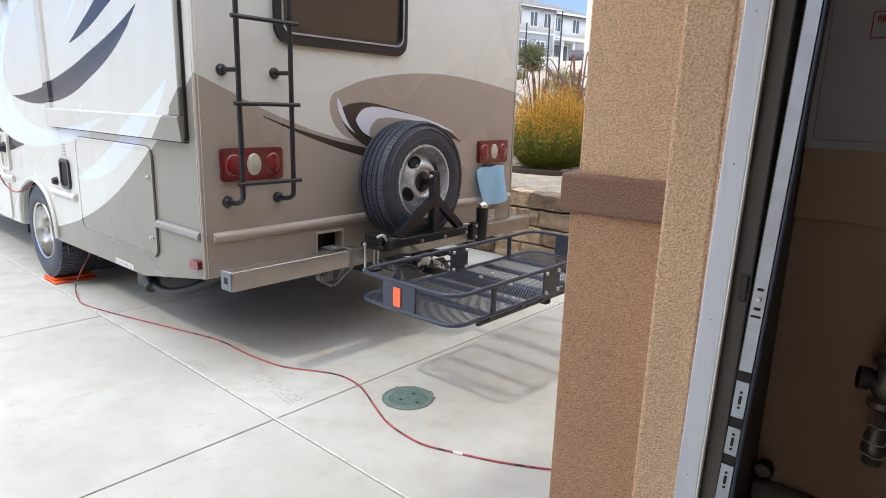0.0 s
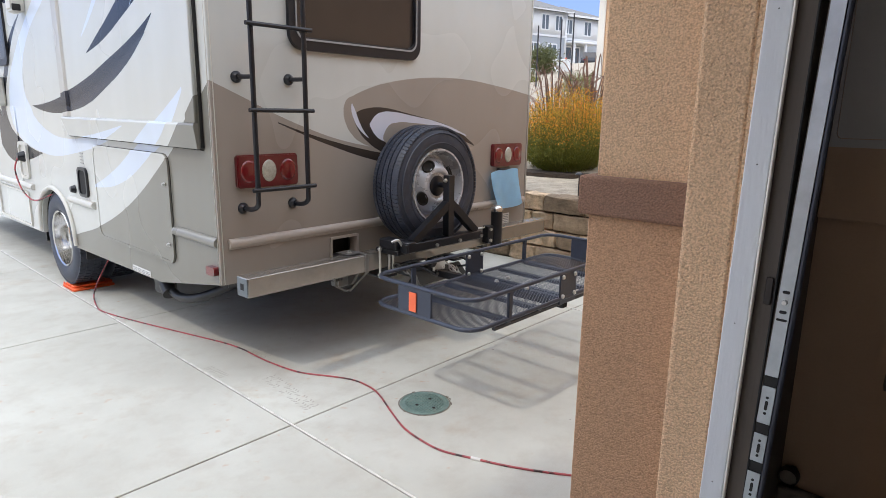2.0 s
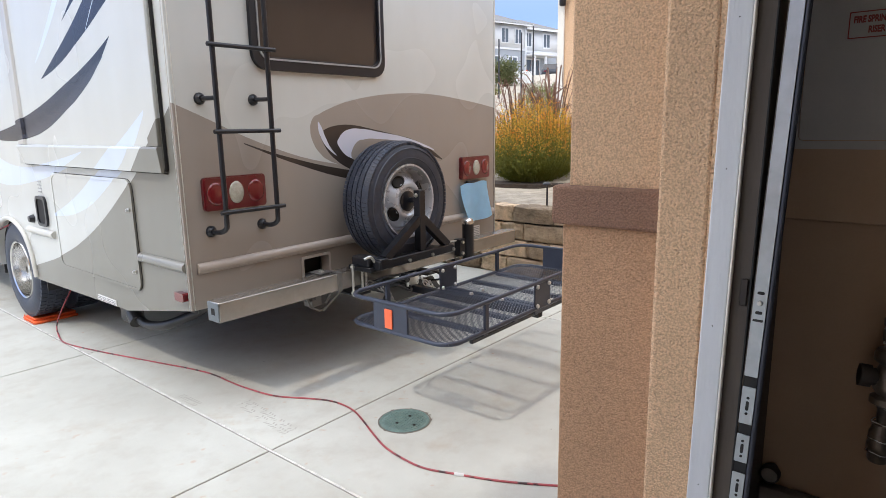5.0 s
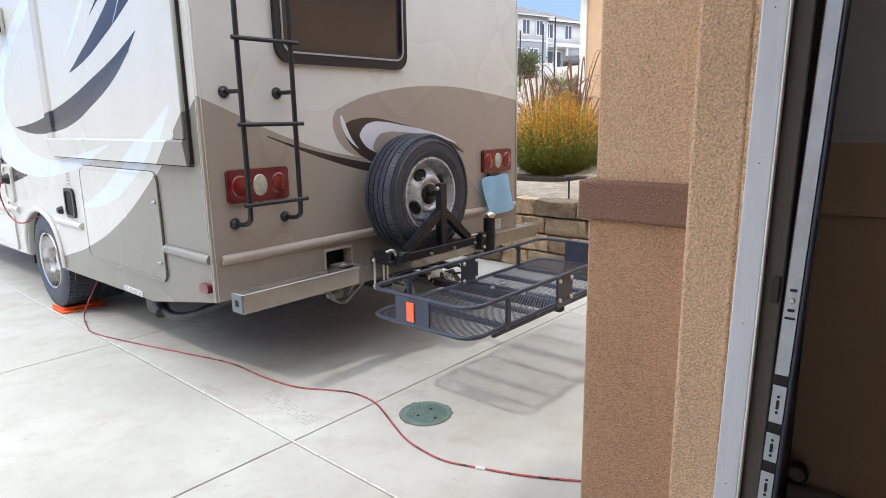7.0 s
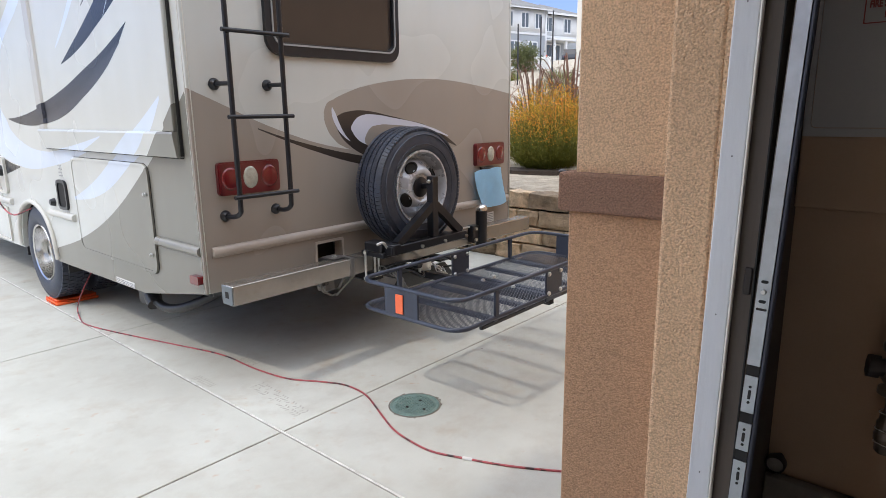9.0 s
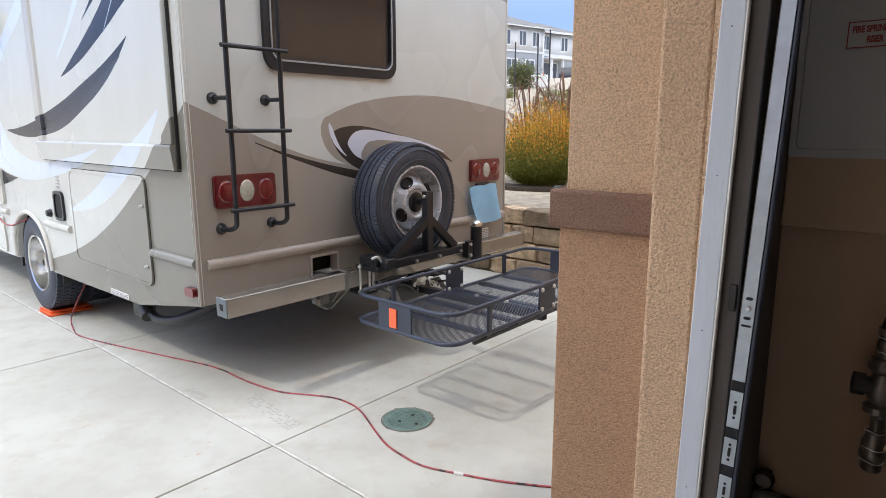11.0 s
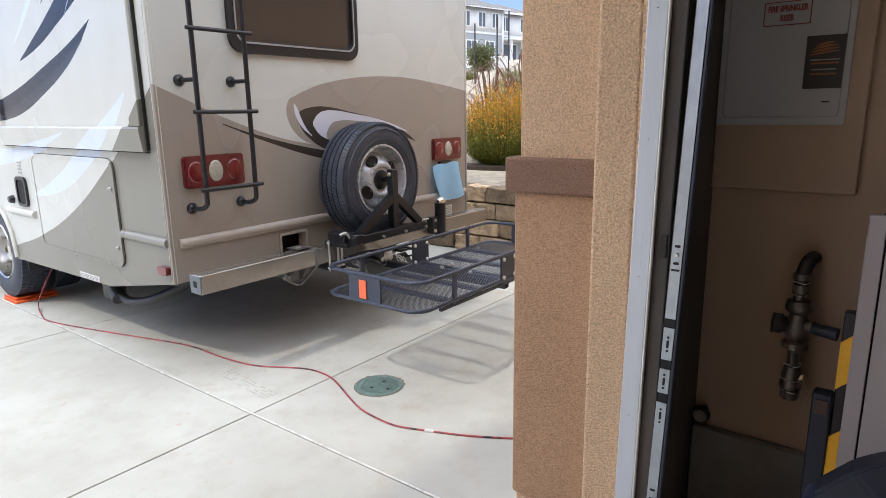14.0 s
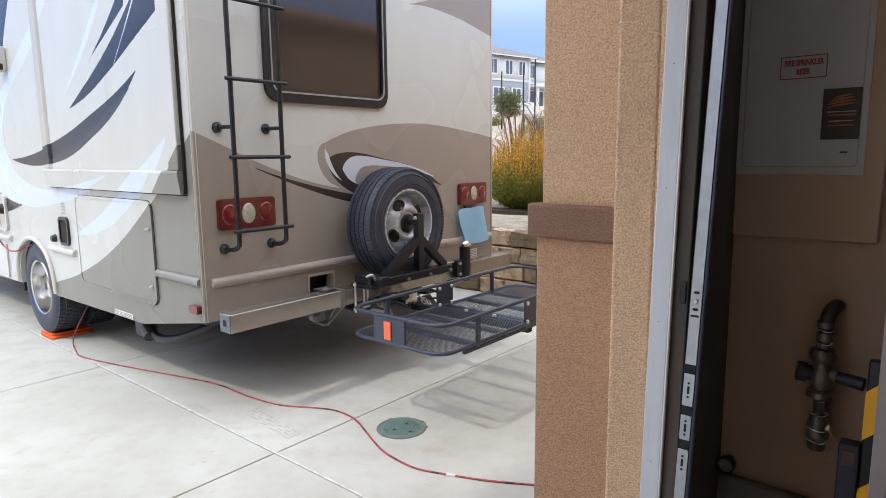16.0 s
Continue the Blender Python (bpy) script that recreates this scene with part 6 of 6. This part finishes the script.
# own axes: x along the front, y away from the viewer
far_part("upper_wall", [(-6.0, 0.4, 0.0, 8.0, 2.35, 4.6), (0.4, 7.0, 0.9, 8.0, 2.35, 4.45)], M_SIDING, far_house)
far_part("lower_wall", [(-6.0, 0.4, 0.01, 8.0, -2.2, 2.3), (0.4, 7.0, 0.91, 8.0, -2.2, 2.3)], M_SIDING_GREY, far_house)
far_part("band", [(-6.1, 0.5, -0.06, 0.0, 2.22, 2.42), (0.5, 7.1, 0.84, 0.9, 2.22, 2.42)], M_SIDING, far_house)
for trim_box in ((0.22, 0.46, -0.05, 0.9, -1.0, 4.6), (-6.05, -5.8, -0.05, 0.3, -1.0, 4.6)):
    far_part("corner_trim", [trim_box], M_SIDING, far_house)
for fascia_box in ((-6.5, 0.9, -0.55, -0.45, 4.55, 4.75), (0.9, 7.4, 0.35, 0.45, 4.42, 4.62)):
    far_part("fascia", [fascia_box], M_SIDING, far_house)


def hip_roof(x0, x1, y0, y1, z0, z1):
    """A hipped roof over a rectangle, its ridge along x."""
    bm = mesh()
    inset = (y1 - y0) / 2
    base = [bm.verts.new(p) for p in ((x0, y0, z0), (x1, y0, z0), (x1, y1, z0), (x0, y1, z0))]
    a, b = bm.verts.new((min(x0 + inset, (x0 + x1) / 2 - 0.2), (y0 + y1) / 2, z1)), bm.verts.new((max(x1 - inset, (x0 + x1) / 2 + 0.2), (y0 + y1) / 2, z1))
    for f in ((base[0], base[1], b, a), (base[1], base[2], b), (base[2], base[3], a, b), (base[3], base[0], a), tuple(reversed(base))):
        bm.faces.new(f)
    for v in bm.verts:
        v.co = FAR + far_turn @ v.co
    return part("roof", bm, M_ROOF, far_house, "grey tiled hip roof")


hip_roof(-6.5, 0.95, -0.6, 8.6, 4.72, 6.5)
hip_roof(0.3, 7.4, 0.35, 8.6, 4.56, 6.1)
for x0, x1, z0, z1, yy in ((-4.9, -4.1, 2.9, 4.2, 0.0), (-2.9, -2.05, 2.9, 4.2, 0.0), (-1.1, -0.3, 2.9, 4.2, 0.0), (1.1, 2.0, 2.85, 4.15, 0.9), (3.8, 4.7, 2.85, 4.15, 0.9), (1.0, 3.2, -0.6, 1.5, 0.9), (-4.5, -3.2, 0.0, 1.5, 0.0), (-2.0, -0.9, 0.0, 1.5, 0.0)):
    w = far_part("window", [(x0, x1, yy - 0.03, yy + 0.02, z0, z1)], M_PANE, far_house)
    far_part("window_frame", [(x0 - 0.12, x0, yy - 0.06, yy, z0 - 0.1, z1 + 0.1), (x1, x1 + 0.12, yy - 0.06, yy, z0 - 0.1, z1 + 0.1), (x0, x1, yy - 0.06, yy, z0 - 0.12, z0), (x0, x1, yy - 0.06, yy, z1, z1 + 0.12), ((x0 + x1) / 2 - 0.04, (x0 + x1) / 2 + 0.04, yy - 0.05, yy, z0, z1)], M_SIDING, w)
far_part("porch_roof", [(0.6, 4.4, -0.9, 0.88, 1.75, 1.95)], M_SIDING, far_house)
for x in (0.8, 2.4, 4.2):
    far_part("porch_post", [(x, x + 0.22, -0.8, -0.58, -1.0, 1.75)], M_SIDING, far_house)

for k, (x, y, top) in enumerate(((15.0, 8.47, 3.97), (15.0, 7.66, 4.08), (15.0, 7.25, 4.22))):
    pole = thing("fence_pole", "thin dark steel pole", "pole", "poles on the slope", at=(x, y, ground_height(x, y)))
    bm = mesh()
    tube(bm, [(x, y, ground_height(x, y) - 0.1), (x, y, top)], 0.022, 8)
    part("shaft", bm, M_POLE, pole)


def tree(name, label, at, height, radius, clumps):
    root = thing(name, label, "tree", at=at)
    base = Vector(at)
    bm = mesh()
    tube(bm, smooth_path([base + Vector((0, 0, -0.1)), base + Vector((0.05, 0, height * 0.3)), base + Vector((0.0, 0.08, height * 0.7))], 4), [0.09 - 0.007 * i for i in range(9)], 8)
    for k in range(7):
        a = k * 2.4
        tube(bm, smooth_path([base + Vector((0, 0, height * 0.35)), base + Vector((math.cos(a) * radius * 0.4, math.sin(a) * radius * 0.4, height * 0.55)), base + Vector((math.cos(a) * radius * 0.8, math.sin(a) * radius * 0.8, height * (0.6 + 0.05 * k)))], 4), 0.022, 6)
    part("trunk", bm, M_TWIG, root)
    bm = mesh()
    for k in range(clumps):
        a, b = rng.uniform(0, 2 * math.pi), rng.uniform(-0.95, 1.0)
        r = radius * rng.uniform(0.35, 1.05) * math.sqrt(1 - min(b * b, 0.95))
        c = base + Vector((r * math.cos(a), r * math.sin(a), height * 0.58 + b * height * 0.42))
        for i in range(26):
            p = c + Vector((rng.gauss(0, 0.14), rng.gauss(0, 0.14), rng.gauss(0, 0.11)))
            leaf_card(bm, p, (rng.uniform(-1, 1), rng.uniform(-1, 1), rng.uniform(-0.5, 1)), rng.uniform(0.07, 0.14), rng.uniform(0.03, 0.06))
    tagged(part("crown", bm, M_LEAF_DARK, root), kind="stuff")


tree("small_tree", "small dark green rounded tree on the slope", (20.0, 11.6, ground_height(20.0, 11.6) - 0.05), 0.92, 0.58, 120)
for k in range(9):
    x = rng.uniform(8.0, 17.0)
    y = -2.8 + (x + 1.45) * rng.uniform(0.56, 0.72)
    shrub("slope_shrub", "low dry grey-green shrub on the slope", (x, y, ground_height(x, y) - 0.05), rng.uniform(0.3, 0.55), rng.uniform(0.35, 0.7), 60, M_LEAF_GREEN, M_LEAF_DARK, 0.5)["group"] = "shrubs on the slope"
bm = mesh()
box(bm, 21.2, 21.4, 11.2, 14.6, 2.4, 3.55, 0.03)
solid("wall_garden", bm, M_SIDING, "low white garden wall on the slope", "wall", kind="structure")

# parked car and a traffic cone on the slope
car = thing("parked_car", "dark parked car in front of the far house", "car", at=(50.55, 26.95, 5.24))
CAR = Matrix.Translation((50.55, 26.95, 5.24)) @ Matrix.Rotation(radians(30), 4, "Z")


def car_part(name, outline, d0, d1, material, parent, label=""):
    bm = mesh()
    prism(bm, outline, d0, d1, "y")
    bmesh.ops.bevel(bm, geom=bm.edges[:], offset=0.04, segments=2, affect="EDGES")
    bmesh.ops.transform(bm, matrix=CAR, verts=bm.verts[:])
    return part(name, bm, material, parent, label)


car_part("body", [(-2.1, 0.28), (2.1, 0.28), (2.15, 0.75), (1.3, 0.92), (-2.0, 0.95), (-2.15, 0.7)], -0.88, 0.88, M_CARBODY, car)
car_part("cabin", [(-1.9, 0.93), (1.1, 0.93), (0.5, 1.42), (-1.4, 1.45)], -0.76, 0.76, M_GLASS, car, "dark glazed cabin")
for side_y in (-0.55, 0.55):
    car_part("tail_light", [(-2.18, 0.70), (-2.10, 0.70), (-2.10, 0.84), (-2.18, 0.84)], side_y - 0.16, side_y + 0.16, M_RED, car, "red tail light")
for wx in (-1.3, 1.3):
    for wy in (-0.86, 0.86):
        bm = mesh()
        lathe(bm, [(0, 0.10), (0.20, 0.10), (0.31, 0.09), (0.33, 0.05), (0.33, -0.05), (0.31, -0.09), (0, -0.10)], CAR @ pose(wx, wy, 0.33, 90, 0, 0), 20)
        part("wheel", bm, M_RUBBER, car)
cone = thing("traffic_cone", "orange traffic cone on the slope", "traffic cone", at=(23.94, 13.03, 3.42))
bm = mesh()
lathe(bm, [(0.13, 0.0), (0.13, 0.03), (0.10, 0.04), (0.03, 0.44), (0.0, 0.45)], pose(23.94, 13.03, 3.42), 16)
part("cone_body", bm, M_ORANGE, cone)

# ---- block retaining wall ----
RWX = 3.40
bm = mesh()
box(bm, RWX + 0.10, 3.62, -2.05, 9.0, -0.05, 0.60)
retaining = solid("retaining_wall", bm, M_UNDER, "low retaining wall of tan split-face blocks", "wall", kind="structure")


def rough_block(seed, length, height, deep):
    r = random.Random(seed)
    bm = mesh()
    box(bm, 0, deep, 0, length, 0, height, 0.010)
    bmesh.ops.subdivide_edges(bm, edges=[e for e in bm.edges if e.calc_length() > 0.08], cuts=2, use_grid_fill=True)
    for v in bm.verts:
        if v.co.x < 0.03:
            v.co.x += r.uniform(-0.020, 0.016) - 0.016 * math.sin(math.pi * v.co.y / length)
        v.co += Vector((0, r.uniform(-0.006, 0.006), r.uniform(-0.006, 0.006)))
    return finish(bm, "block", M_BLOCK, 25)


shapes = {}
for course in range(4):
    y = -2.0 - 0.11 * course
    z0 = 0.162 * course
    k = 0
    while y < 6.0:
        length = (0.44, 0.30, 0.40, 0.24)[(k * 3 + course) % 4]
        key = (length, (k + course) % 3)
        if key not in shapes:
            shapes[key] = rough_block(hash((int(length * 100), key[1])) % 1000, length - 0.012, 0.153, 0.2)
        ob = new("block", shapes[key])
        ob.parent = retaining
        ob.location = (RWX + 0.022 * course, y, z0)
        y += length
        k += 1

# ---- driveway slabs ----
SX = [-7.2, -4.8, -2.412, -0.012, 2.388, 3.40]
SY = [-0.578 + 1.964 * k for k in range(-1, 7)]
slab_shapes = {}
SY = [-2.42] + [v for v in SY if v > -2.3]
for i in range(len(SX) - 1):
    for j in range(len(SY) - 1):
        x0, x1, y0, y1 = SX[i] + 0.008, SX[i + 1] - 0.008, SY[j] + 0.004, SY[j + 1] - 0.004
        key = (round(x1 - x0, 3), round(y1 - y0, 3))
        if key not in slab_shapes:
            bm = mesh()
            box(bm, 0, key[0], 0, key[1], -0.03, 0.0, 0.0035, seg=2)
            slab_shapes[key] = finish(bm, "slab", M_CONCRETE, 60)
        ob = new("slab", slab_shapes[key])
        ob.parent = driveway
        ob.location = (x0, y0, 0)
